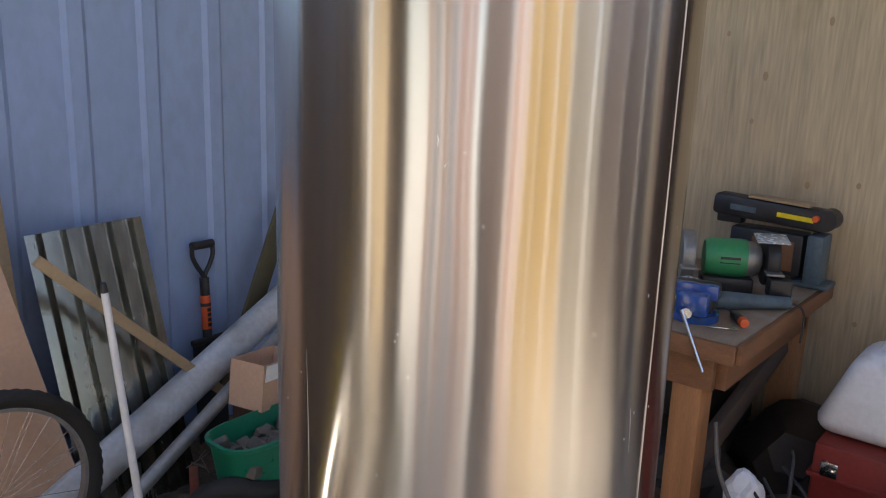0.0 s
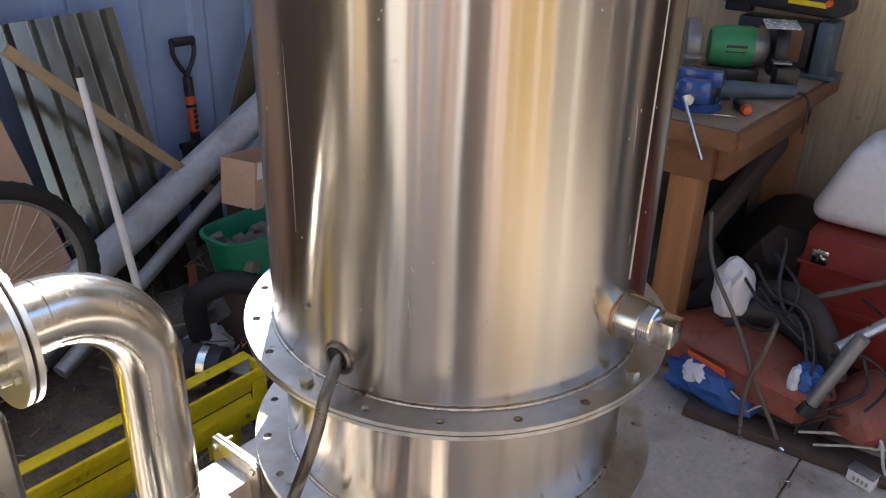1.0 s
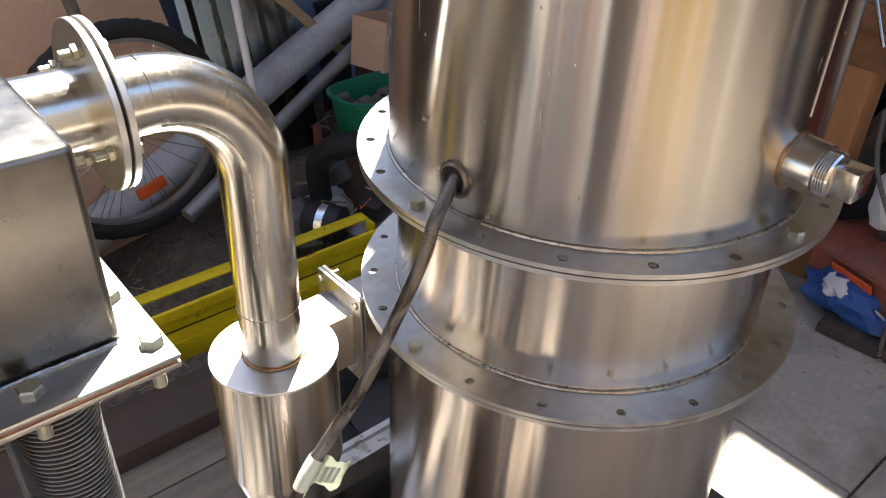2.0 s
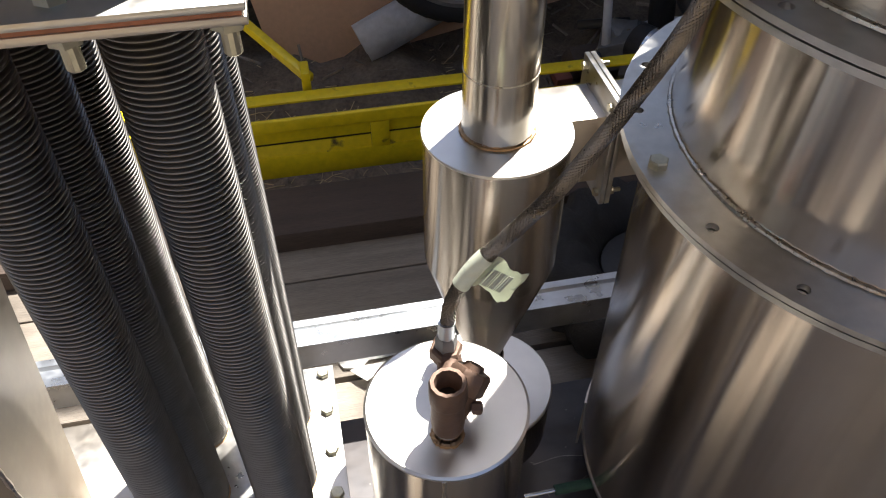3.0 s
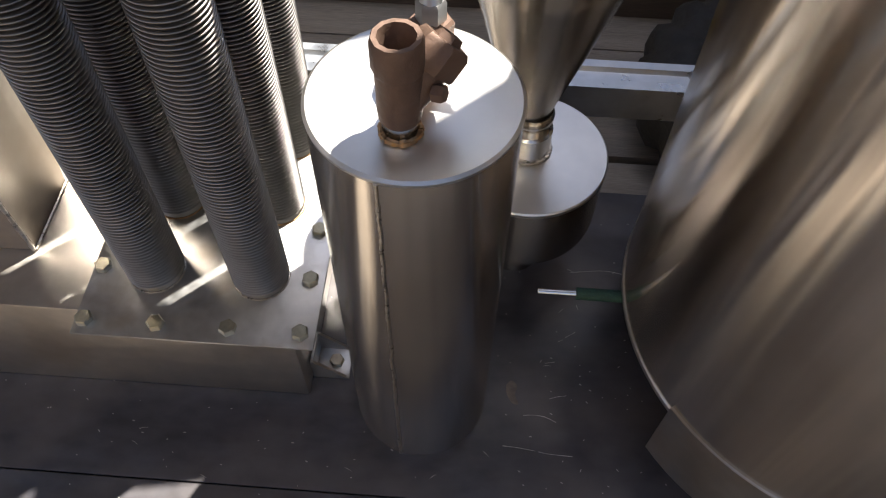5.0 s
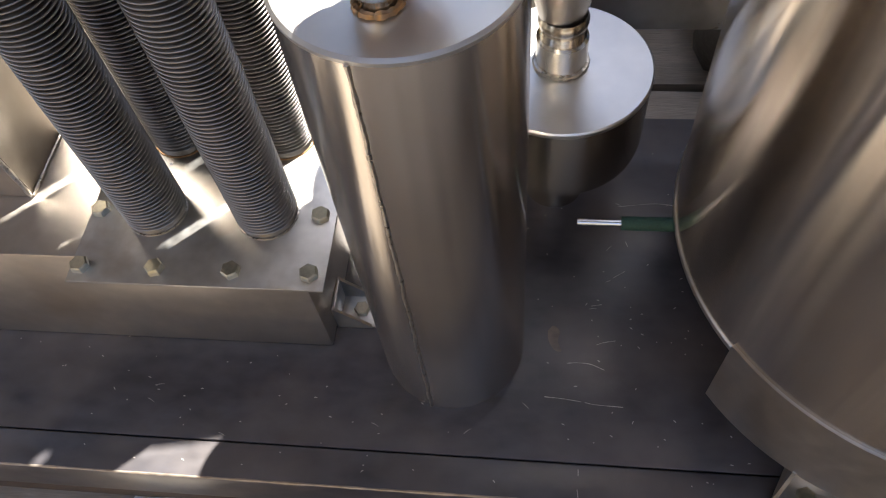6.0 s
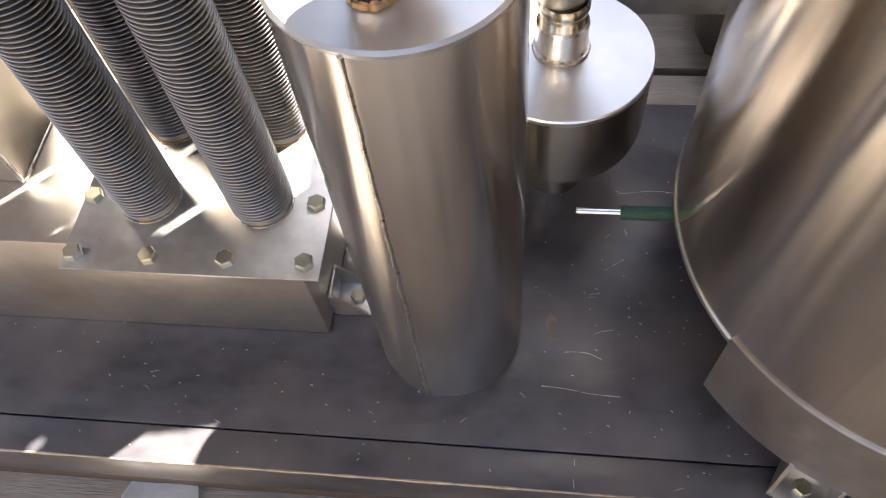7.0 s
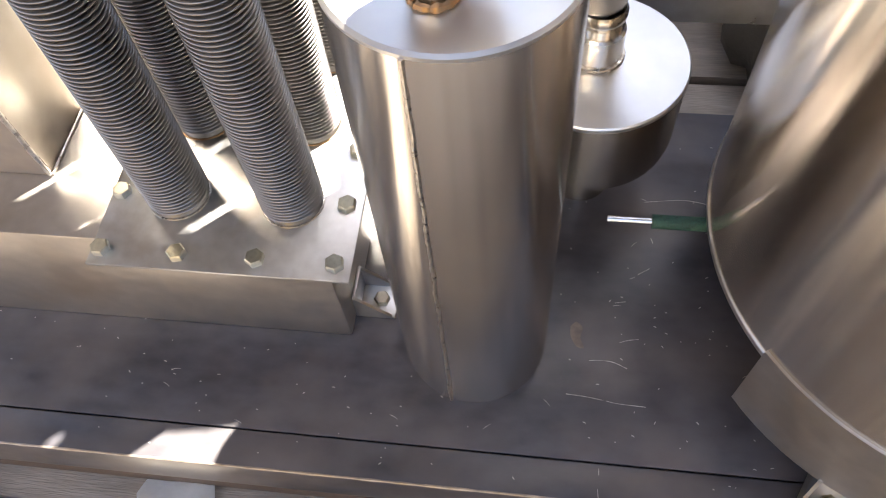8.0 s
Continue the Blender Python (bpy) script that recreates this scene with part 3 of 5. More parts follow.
cap = moved(lathe([(0, 0.025), (0.0150, 0.025), (0.0160, 0.027), (0.0160, 0.040), (0.0140, 0.043), (0.0085, 0.043), (0.0075, 0.047), (0, 0.047)], 6), turn)
part("wye_arm", arm, m_bronze, valve)
part("hex_cap", cap, m_bronze, valve, "hexagonal bronze cap")
# low elbow that takes the hose
f = Vector((0.2990, 0.4550, VZ + 0.004))
tail = sweep(smooth_line([p0 + Vector((0, 0.004, -0.004)), p0.lerp(f, 0.55) + Vector((0.001, 0, 0.001)), f + Vector((0.001, -0.010, 0.012)), f + Vector((0, 0, 0.018))], 5), 0.0105, 20)
part("side_branch", join(tail, moved(lathe([(0, 0), (0.0135, 0), (0.0140, 0.011), (0.0120, 0.013), (0, 0.013)], 6), Matrix.Translation(f + Vector((0, 0, 0.011))))), m_bronze, valve)
part("bleed_screw", moved(hex_bolt(0.009, 0.007), Matrix.Translation((VX + 0.0185, VY - 0.001, VZ + 0.032)) @ pose(0, 0, 0, 0, 80, -20)), m_bronze, valve)

# ---- braided hose ----
hose = thing("braided_hose", (0.299, 0.454, 0.775), "steel-braided flexible hose from the drum port to the valve", "hose")
hp = smooth_line([(CX + (RU - 0.02) * hx, CY + (RU - 0.02) * hy, HOLE_Z + 0.003), (0.482, 0.4565, 1.1165), (0.460, 0.446, 1.1055), (0.4445, 0.4395, 1.094), (0.4340, 0.4390, 1.066), (0.408, 0.443, 1.011), (0.3765, 0.447, 0.954), (0.342, 0.451, 0.908), (0.318, 0.453, 0.878), (0.303, 0.454, 0.846), (0.299, 0.455, 0.812)], 12)
bm = sweep(hp, 0.0053, 20, False)
part("braid", bm, m_braid, hose, "woven steel braid")
# crossing strands
strands = bmesh.new()
L = [0.0]
for a, b in zip(hp, hp[1:]):
    L.append(L[-1] + (b - a).length)


def along(s):
    s = min(max(s, 0), L[-1] - 1e-6)
    i = max(k for k in range(len(L)) if L[k] <= s)
    i = min(i, len(hp) - 2)
    f = (s - L[i]) / max(L[i + 1] - L[i], 1e-9)
    dd = (hp[i + 1] - hp[i]).normalized()
    return hp[i].lerp(hp[i + 1], f), dd


for k in range(16):
    for sgn in (-1, 1):
        line = []
        for j in range(0, 161):
            s = L[-1] * j / 160
            p, dd = along(s)
            u = (Vector((0, 0, 1)) - dd * dd.z).normalized()
            v = dd.cross(u)
            a = 2 * math.pi * k / 16 + sgn * s / 0.0085
            line.append(p + (u * math.cos(a) + v * math.sin(a)) * 0.0055)
        sweep(line, 0.00050, 3, False, strands)
tagged(part("strand_weave", strands, m_braid, hose), kind="stuff")
part("ferrule", sweep([(0.2990, 0.4545, 0.822), (0.2990, 0.4550, 0.804)], [0.0068, 0.0070], 20), m_galv, hose, "crimped bright ferrule")
part("swivel_nut", moved(lathe([(0, 0), (0.0092, 0), (0.0092, 0.013), (0.0078, 0.015), (0, 0.015)], 6), pose(0.2990, 0.4550, 0.790)), m_grey, hose)
# paper-like tag wrapped on the hose
wrap = sweep([along(L[-1] - 0.086)[0], along(L[-1] - 0.076)[0], along(L[-1] - 0.064)[0], along(L[-1] - 0.052)[0]], 0.0070, 20, False)
tg = part("tag", wrap, m_label, hose, "pale wrapped plastic tag with faint print")
bm = bmesh.new()
base = along(L[-1] - 0.072)[0]
dd = along(L[-1] - 0.072)[1]
side = Vector((0.85, -0.25, -0.46)).normalized()
N = 10
g = []
for i in range(N + 1):
    row = []
    for j in range(6):
        p = base + side * (0.004 + 0.033 * i / N) + dd * (-0.013 + 0.030 * j / 5) + Vector((0, 0, 1)) * (0.004 * math.sin(i * 0.6) + 0.0022 * math.sin(j * 1.9 + i * 0.9) + 0.0015 * math.sin(i * 2.1 - j))
        row.append(bm.verts.new(p))
    g.append(row)
for i in range(N):
    for j in range(5):
        bm.faces.new((g[i][j], g[i + 1][j], g[i + 1][j + 1], g[i][j + 1]))
bmesh.ops.solidify(bm, geom=bm.faces[:], thickness=0.0006)
part("tag_flap", bm, m_label, tg)
nrm = side.cross(dd).normalized()
if nrm.z < 0:
    nrm = -nrm
bm = bmesh.new()
for i in range(9):
    q = base + side * (0.009 + 0.0020 * i) + nrm * 0.0062
    m = Matrix.Translation(q) @ Matrix((side, dd, nrm)).transposed().to_4x4()
    w = 0.0004 + 0.0003 * (i * 7 % 3)
    bx(-w, w, -0.009, 0.008, -0.0002, 0.0002, bm=bm)
    bm.verts.ensure_lookup_table()
    for vv in list(bm.verts)[-8:]:
        vv.co = m @ vv.co
part("print", bm, m_ink, tg)

# ---- cyclone separator with its pipe ----
YX, YY = 0.380, 0.620
YT = 0.874
cyclone = thing("cyclone_separator", (YX, YY, 0.33), "polished stainless cyclone with a round dust pot, on the skid", "cyclone separator")
part("cone_body", lathe([(0.0670, YT - 0.0015), (0.0670, 0.722), (0.0655, 0.716), (0.0190, 0.556)], 72, (YX, YY, 0)), m_shell, cyclone)
part("cone_top", lathe([(0.030, YT), (0.0680, YT), (0.0684, YT - 0.001), (0.0684, YT - 0.0025), (0.066, YT - 0.0035)], 72, (YX, YY, 0)), m_disc, cyclone, "flat bright disc")
neck = part("neck", lathe([(0.0195, 0.560), (0.0215, 0.556), (0.0215, 0.551), (0.0200, 0.549), (0.0205, 0.547), (0.0190, 0.545), (0.0205, 0.543), (0.0190, 0.541), (0.0205, 0.539), (0.0200, 0.537), (0.0225, 0.535), (0.0225, 0.506)], 44, (YX + 0.002, YY - 0.003, 0)), m_pipe, cyclone, "threaded neck")
part("weld_ring", bead(circle(0.0232, 0.507, (YX + 0.002, YY - 0.003), 80), 0.0020, 3), m_weld, neck)
part("pot_lid", lathe([(0, 0.505), (0.0785, 0.505), (0.0800, 0.5035), (0.0800, 0.500), (0.078, 0.499)], 72, (YX + 0.003, YY - 0.008, 0)), m_disc, cyclone, "round flat lid of the dust pot")
part("dust_pot", lathe([(0.0790, 0.5005), (0.0790, 0.426), (0.0775, 0.418), (0.072, 0.413), (0.034, 0.411), (0.030, 0.408), (0.030, 0.3305), (0, 0.3305)], 72, (YX + 0.003, YY - 0.008, 0)), m_shell, cyclone)
PR = 0.0322
PZ, BR = 1.183, 0.090
arc = [(YX - BR + BR * math.sin(a), YY, PZ - BR + BR * math.cos(a)) for a in np.linspace(0, math.pi / 2, 25)]
part("elbow", sweep(arc, PR, 44, False), m_pipe, cyclone, "polished ninety degree elbow")
part("elbow_seam", bead([(YX - BR + (BR - PR * 0.52) * math.sin(a), YY - PR * 0.856, PZ - BR + (BR - PR * 0.52) * math.cos(a)) for a in np.linspace(0.05, math.pi / 2, 90)] + [(YX - PR * 0.52, YY - PR * 0.856, PZ - BR - 0.002 * k) for k in range(1, 40)], 0.0011, 7), m_weld, cyclone)
down = part("down_pipe", sweep([(YX, YY, PZ - BR), (YX, YY, 1.0), (YX, YY, YT - 0.002)], PR, 44, False), m_pipe, cyclone)
part("weld_ring", bead(circle(PR + 0.0005, YT + 0.001, (YX, YY), 80), 0.0019, 8), m_heat, down)
part("joint_line", bead(circle(PR, 0.937, (YX, YY), 80), 0.0006, 18), m_weld, down)
outlet = part("cross_pipe", sweep([(0.172, YY, PZ), (0.24, YY, PZ), (YX - BR, YY, PZ)], PR, 44, False), m_pipe, cyclone)
for x0 in (0.2500, 0.2580):
    part("flange", moved(ring(PR - 0.001, 0.0665, 0, 0.0055, 64), pose(x0, YY, PZ, 0, 90)), m_disc, outlet, "round pipe flange")
flb = mesh_of("flange_bolt", join(hex_bolt(0.0108, 0.005), cyl(0.0034, -0.030, 0.0, 12), moved(hex_bolt(0.0108, 0.005), pose(0, 0, -0.0205))), m_bolt, 0.4)
for a in (20, 110, 200, 290):
    placed("bolt", flb, Matrix.Translation((0.2637, YY + 0.052 * math.cos(radians(a)), PZ + 0.052 * math.sin(radians(a)))) @ pose(0, 0, 0, 0, 90), outlet)
# rectangular inlet from the drum
inlet = part("inlet_duct", bx(0.405, 0.585, 0.628, 0.686, 0.790, 0.866, 0.0015), m_sheet, cyclone, "rectangular inlet duct from the drum")
for x0 in (0.4865, 0.4925):
    part("flange", bx(x0, x0 + 0.005, 0.612, 0.700, 0.772, 0.892, 0.0006), m_flange, inlet)
for y, z in ((0.620, 0.882), (0.692, 0.882), (0.620, 0.782), (0.692, 0.782)):
    placed("bolt", flb, Matrix.Translation((0.4865, y, z)) @ pose(0, 0, 0, 0, -90) @ Matrix.Diagonal((0.7, 0.7, 0.8, 1)), inlet)

# ---- heat exchanger ----
exch = thing("heat_exchanger", (0.097, 0.54, 0.33), "stainless heat exchanger with six corrugated tubes between bolted boxes", "heat exchanger")
PLX0, PLX1, PLY0, PLY1, PLZ = -0.009, 0.203, 0.386, 0.687, 0.489
part("lower_box", bx(-0.95, 0.176, 0.411, 0.664, 0.331, 0.4845, 0.003), m_sheet, exch, "long low stainless box")
lp = part("tube_plate", bx(PLX0, PLX1, PLY0, PLY1, 0.4860, PLZ, 0.0006), m_flange, exch, "bolted tube plate")
part("gasket", bx(PLX0 + 0.004, PLX1 - 0.004, PLY0 + 0.003, PLY1 - 0.003, 0.4835, 0.4859), m_gasket, lp, "red gasket edge")
bolts = [(0.0 + 0.0633 * i, y) for i in range(4) for y in (0.400, 0.674)] + [(x, 0.400 + 0.0548 * j) for j in range(1, 5) for x in (0.0, 0.190)]
for i, (x, y) in enumerate(bolts):
    placed("bolt", bolt_me, pose(x, y, PLZ, 0, 0, 37 * i), lp)
# corrugated tubes
prof = []
zb, zt = PLZ, 1.132
n = int((zt - zb - 0.012) / 0.0040)
prof += [(0.0245, 0.0), (0.0245, 0.004)]
for i in range(n):
    z = 0.006 + i * 0.0040
    prof += [(0.0203, z), (0.0232, z + 0.0007), (0.0249, z + 0.0011), (0.0256, z + 0.0015), (0.0257, z + 0.0018), (0.0256, z + 0.0021), (0.0249, z + 0.0025), (0.0232, z + 0.0029), (0.0203, z + 0.0036)]
prof += [(0.0242, zt - zb)]
tube_me = mesh_of("corrugated_tube", lathe(prof, 56), m_tube, 3.0)
TUBES = [(x, y) for y in (0.456, 0.538, 0.620) for x in (0.049, 0.145)]
for i, (x, y) in enumerate(TUBES):
    tb = placed("corrugated_tube", tube_me, pose(x, y, zb, 0, 0, 50 * i), exch)
    placed_ring = placed("weld_ring", mesh_of("weld_ring", bead(circle(0.0250, 0.0004, n=60), 0.0009, i), m_heat if y > 0.5 else m_weld), pose(x, y, zb), exch)
# upper plates and box
UX0, UX1, UY0, UY1, UZ = -0.006, 0.1995, 0.360, 0.662, 1.143
up = part("upper_plate", bx(UX0, UX1, UY0, UY1, UZ - 0.0035, UZ, 0.0006), m_flange, exch, "bolted upper plate")
part("gasket", bx(UX0 + 0.002, UX1 - 0.002, UY0 + 0.002, UY1 - 0.002, UZ - 0.006, UZ - 0.0036), m_gasket, up, "red gasket edge")
part("lower_plate", bx(UX0, UX1, UY0 + 0.001, UY1, UZ - 0.0100, UZ - 0.0061, 0.0006), m_sheet, up)
ub = mesh_of("through_bolt", join(hex_bolt(0.0118, 0.0058), cyl(0.0040, -0.030, 0.0, 12), moved(hex_bolt(0.013, 0.007), pose(0, 0, -0.0175))), m_bolt, 0.4)
for i, (x, y) in enumerate([(0.003 + 0.0625 * i, y) for i in range(4) for y in (0.3765, 0.648)] + [(x, 0.3765 + 0.0543 * j) for j in range(1, 5) for x in (0.003, 0.1875)]):
    placed("bolt", ub, pose(x, y, UZ, 0, 0, 23 * i), up)
part("upper_box", bx(0.020, 0.1795, 0.389, 0.634, UZ + 0.001, 1.262, 0.005, seg=3), m_box, exch, "dulled stainless header box")
bm = bmesh.new()
for a, b in (((0.022, 0.3885), (0.176, 0.3885)), ((0.1780, 0.392), (0.1780, 0.632))):
    sweepd = bead([(a[0] + (b[0] - a[0]) * t, a[1] + (b[1] - a[1]) * t, UZ + 0.001) for t in np.linspace(0, 1, 70)], 0.0014, 31)
    me_t = bpy.data.meshes.new("t")
    sweepd.to_mesh(me_t)
    sweepd.free()
    bm.from_mesh(me_t)
part("weld_bead", bm, m_weld, exch)
# tapered upright duct on the lower box
bm = bmesh.new()
lo = [(-0.230, 0.470), (-0.071, 0.470), (-0.071, 0.553), (-0.230, 0.553)]
hi = [(-0.270, 0.465), (-0.071, 0.465), (-0.071, 0.650), (-0.270, 0.650)]
va = [bm.verts.new((x, y, 0.485)) for x, y in lo]
vb = [bm.verts.new((x, y, 0.90)) for x, y in hi]
for i in range(4):
    bm.faces.new((va[i], va[(i + 1) % 4], vb[(i + 1) % 4], vb[i]))
bm.faces.new(vb)
bmesh.ops.bevel(bm, geom=[e for e in bm.edges], offset=0.002, segments=2, affect="EDGES")
duct = part("tapered_duct", bm, m_duct, exch, "tapered upright stainless duct")
part("weld_bead", bead([(-0.07, 0.47 + 0.083 * t, 0.486) for t in np.linspace(0, 1, 40)], 0.0016, 41), m_weld, duct)
part("edge_weld", bead([(-0.0712, 0.4690 - 0.004 * t, 0.487 + 0.40 * t) for t in np.linspace(0, 1, 60)], 0.0022, 43), m_weld, duct, "bright corner weld")
# holding cleat on the skid
cl = bx(0.176, 0.214, 0.432, 0.468, 0.331, 0.334, 0.0006)
bx(0.1765, 0.1795, 0.432, 0.468, 0.334, 0.366, 0.0006, cl)
for yy in (0.432, 0.465):
    w = prism([(0, 0), (0.034, 0), (0, 0.034)], pose(0.178, yy + 0.003, 0.333, 90), 0.003)
    mw = bpy.data.meshes.new("w")
    w.to_mesh(mw)
    w.free()
    cl.from_mesh(mw)
cleat = part("cleat", cl, m_flange, exch, "welded foot cleat")
placed("bolt", bolt_me, pose(0.199, 0.450, 0.334, 0, 0, 11), cleat)

# ---- skid ----
skid = thing("skid", (0.15, 0.5, 0.22), "black mill-scale steel plate skid with scratches on timber", "skid")
part("deck_plate", bx(-1.05, 1.08, 0.3135, 0.707, 0.324, 0.330, 0.0008), m_skid, skid, "black steel deck plate")
ang = bx(-1.05, 1.08, 0.279, 0.3120, 0.324, 0.3298, 0.0012)
bx(-1.05, 1.08, 0.279, 0.285, 0.262, 0.324, 0.0008, ang)
part("front_angle", ang, m_skid, skid, "steel angle along the front edge")
part("rear_angle", bx(-1.05, 1.08, 0.660, 0.700, 0.262, 0.3235, 0.001), m_skid, skid)
rnd = random.Random(11)
bm = bmesh.new()
for i in range(330):
    x, y = rnd.uniform(-0.2, 0.62), rnd.uniform(0.288, 0.66)
    if abs(y - 0.312) < 0.004:
        continue
    a, l = rnd.gauss(0.0, 0.5), rnd.choice((0.001, 0.0015, 0.0015, 0.002, 0.002, 0.003, 0.003, 0.008))
    p = [Vector((x + l * (t - 0.5) * math.cos(a), y + l * (t - 0.5) * math.sin(a) + 0.08 * l * math.sin(3 * t), 0.3301)) for t in (0, 0.33, 0.66, 1)]
    sweep(p, [0.0002, 0.0005, 0.0005, 0.0002] if l < 0.005 else [0.0001, 0.0003, 0.0002, 0.0001], 4, True, bm)
for line in (
        ((0.425, 0.426), (0.433, 0.429), (0.443, 0.431)), ((0.398, 0.406), (0.408, 0.407), (0.420, 0.406), (0.432, 0.401)),
        ((0.378, 0.372), (0.395, 0.371), (0.411, 0.369)), ((0.414, 0.3685), (0.424, 0.367), (0.448, 0.366)),
        ((0.435, 0.494), (0.440, 0.4965)), ((0.443, 0.4995), (0.454, 0.507)), ((0.421, 0.467), (0.431, 0.469)), ((0.456, 0.542), (0.458, 0.536)),
        ((0.408, 0.308), (0.408, 0.302)), ((0.407, 0.2905), (0.408, 0.282)), ((0.45, 0.585), (0.49, 0.59), (0.52, 0.585))):
    p = smooth_line([(x, y, 0.3301) for x, y in line], 6)
    sweep(p, [0.0001 + 0.0004 * rnd.random() for _ in p], 4, True, bm)
tagged(part("scratches", bm, m_scratch, skid), kind="stuff")
bm = bmesh.new()
blob = [(0.380, 0.439), (0.3855, 0.444), (0.3915, 0.438), (0.3895, 0.428), (0.393, 0.418), (0.386, 0.419), (0.3805, 0.429)]
blob = smooth_line([(x, y, 0.3304) for x, y in blob + blob[:1]], 5)[:-1]
hub_v = bm.verts.new((0.3855, 0.431, 0.3305))
rim_v = [bm.verts.new(p) for p in blob]
for a, b in zip(rim_v, rim_v[1:] + rim_v[:1]):
    bm.faces.new((hub_v, a, b))
part("rust_spot", bm, mat("pale_rust", (0.21, 0.165, 0.135), 0.6, 0.2, 0.5, 80), skid, "pale rubbed spot")

edge_pts = [(-1.05 + 2.13 * k / 160, 0.2793, 0.3292) for k in range(161)]
part("worn_edge", bead(edge_pts, 0.0013, 52, 6), m_worn, skid, "rubbed bright front edge")

# ---- steel channel behind the skid ----
chan = thing("steel_channel", (0.2, 0.74, 0.45), "galvanised steel channel laid across the back of the skid", "steel channel")
SY, SZ = 0.745, 0.490
bm = prism([(-0.022, -0.045), (0.022, -0.045), (0.022, 0), (0.011, 0), (0.008, -0.005), (-0.006, -0.005), (-0.009, 0), (-0.022, 0)], Matrix.Translation((-0.95, SY, SZ)) @ Matrix(((0, 0, 1, 0), (1, 0, 0, 0), (0, 1, 0, 0), (0, 0, 0, 1))), 2.1)
part("rail", bm, m_galv, chan)
for x in (-0.9, 1.08):
    part("upright", bx(x - 0.02, x + 0.02, SY - 0.02, SY + 0.02, 0.225, SZ - 0.046, 0.001), m_galv, chan)

# ---- pallet, beam and yellow frame behind the skid ----
pallet = thing("timber_pallet", (0.15, 0.6, 0.0), "weathered timber pallet with wide grey boards under the skid", "pallet")
rnd = random.Random(21)
y = 0.02
while y < 1.16:
    w = rnd.uniform(0.105, 0.125)
    a = rnd.uniform(-0.004, 0.004)
    part("board", moved(bx(-1.15, 1.22 + rnd.uniform(-0.02, 0.02), y, y + w, 0.198, 0.220 + a, 0.003), pose(0, 0, 0)), m_board, pallet)
    y += w + rnd.uniform(0.004, 0.010)
for x in (-1.1, -0.3, 0.5, 1.15):
    part("bearer", bx(x - 0.045, x + 0.045, 0.03, 1.15, 0.0, 0.197, 0.004), m_board, pallet)
for y in (0.30, 0.67):
    part("packer", bx(-1.0, 1.0, y - 0.018, y + 0.025, 0.2245, 0.2615, 0.002), m_beam, pallet)
log = thing("timber_beam", (0.3, 1.25, 0.0), "dark old timber beam lying on the floor", "timber beam")
part("beam", moved(bx(-1.3, 1.35, 1.185, 1.330, 0.012, 0.262, 0.012), pose(0, 0, 0)), m_beam, log)

ladder = thing("yellow_frame", (0.5, 1.5, 0.0), "yellow painted slotted steel frame lying on the floor", "steel frame")
FY, FZ, FB = 1.463, 0.330, 0.178
xa, xb = -0.75, 1.135
bays = ((-0.62, -0.16), (-0.12, 0.348), (0.388, 0.80), (0.84, 1.09))
bm = bx(xa, xb, FY - 0.005, FY + 0.006, FZ - 0.030, FZ + 0.002, 0.004, seg=3)
bx(xa, xb, FY - 0.002, FY + 0.006, FB, FB + 0.056, 0.002, bm)
ends = [xa, *[v for b in bays for v in b], xb]
for a, b in zip(ends[::2], ends[1::2]):
    bx(a, b, FY - 0.002, FY + 0.006, FB + 0.054, FZ - 0.032, 0.001, bm)
front = part("front_rail", bm, m_yellow, ladder, "slotted yellow channel")
for a, b in bays:
    for z0, z1, y0, y1 in ((FB + 0.052, FB + 0.079, 0.003, 0.012), (FB + 0.087, FZ - 0.028, 0.010, 0.004)):
        e = prism([(a, FY + y0), (b, FY + y0), (b, FY + y0 + 0.003), (a, FY + y0 + 0.003)], Matrix.Identity(4), z1 - z0)
        for v in e.verts:
            v.co.y += (y1 - y0) * (1 if v.co.z > (z1 - z0) / 2 else 0)
            v.co.z += z0
        part("recess_strip", e, m_yellow, front)
# near-black sheet puts the shade inside the slots into colour
part("inner_web", bx(xa, xb, FY + 0.020, FY + 0.024, FB, FZ - 0.04), m_dark, ladder, "dark inner web standing in for shade inside the slots")
part("rear_rail", join(bx(xa, xb, 1.518, 1.556, FZ, FZ + 0.006, 0.002), bx(xa, xb, 1.550, 1.556, FZ - 0.010, FZ + 0.0005, 0.0015)), m_yellow, ladder)
part("end_plate", bx(xb - 0.012, xb, FY + 0.0245, 1.5175, FZ - 0.06, FZ + 0.004, 0.002), m_yellow, ladder)
part("end_plate", bx(xa, xa + 0.012, FY + 0.0245, 1.5175, FZ - 0.06, FZ + 0.004, 0.002), m_yellow, ladder)
for x in (xa + 0.1, xb - 0.15):
    part("foot", bx(x, x + 0.06, FY + 0.008, 1.55, 0.0, FB - 0.0005, 0.003), m_yellow, ladder)
part("diagonal_stay", beam((0.02, 1.90, 0.42), (0.235, 1.60, 0.335), 0.022, 0.022, 0.004), m_yellow, ladder)
part("lug", bx(0.215, 0.235, 1.575, 1.63, 0.31, 0.365, 0.003), m_yellow, ladder)

# worn tyre lying behind the drum
tyre = thing("barrow_wheel", (0.775, 0.935, 0.22), "small worn black knobbly wheel lying on the pallet", "wheel")
bm = bmesh.new()
R, r = 0.150, 0.058
n1, n2 = 64, 18
vs = []
for i in range(n1):
    row = []
    for j in range(n2):
        b = 2 * math.pi * j / n2
        k = 1 + (0.22 if (i // 2 + j // 2) % 2 and math.cos(b) > -0.2 else 0)
        rr = R + r * k * math.cos(b)
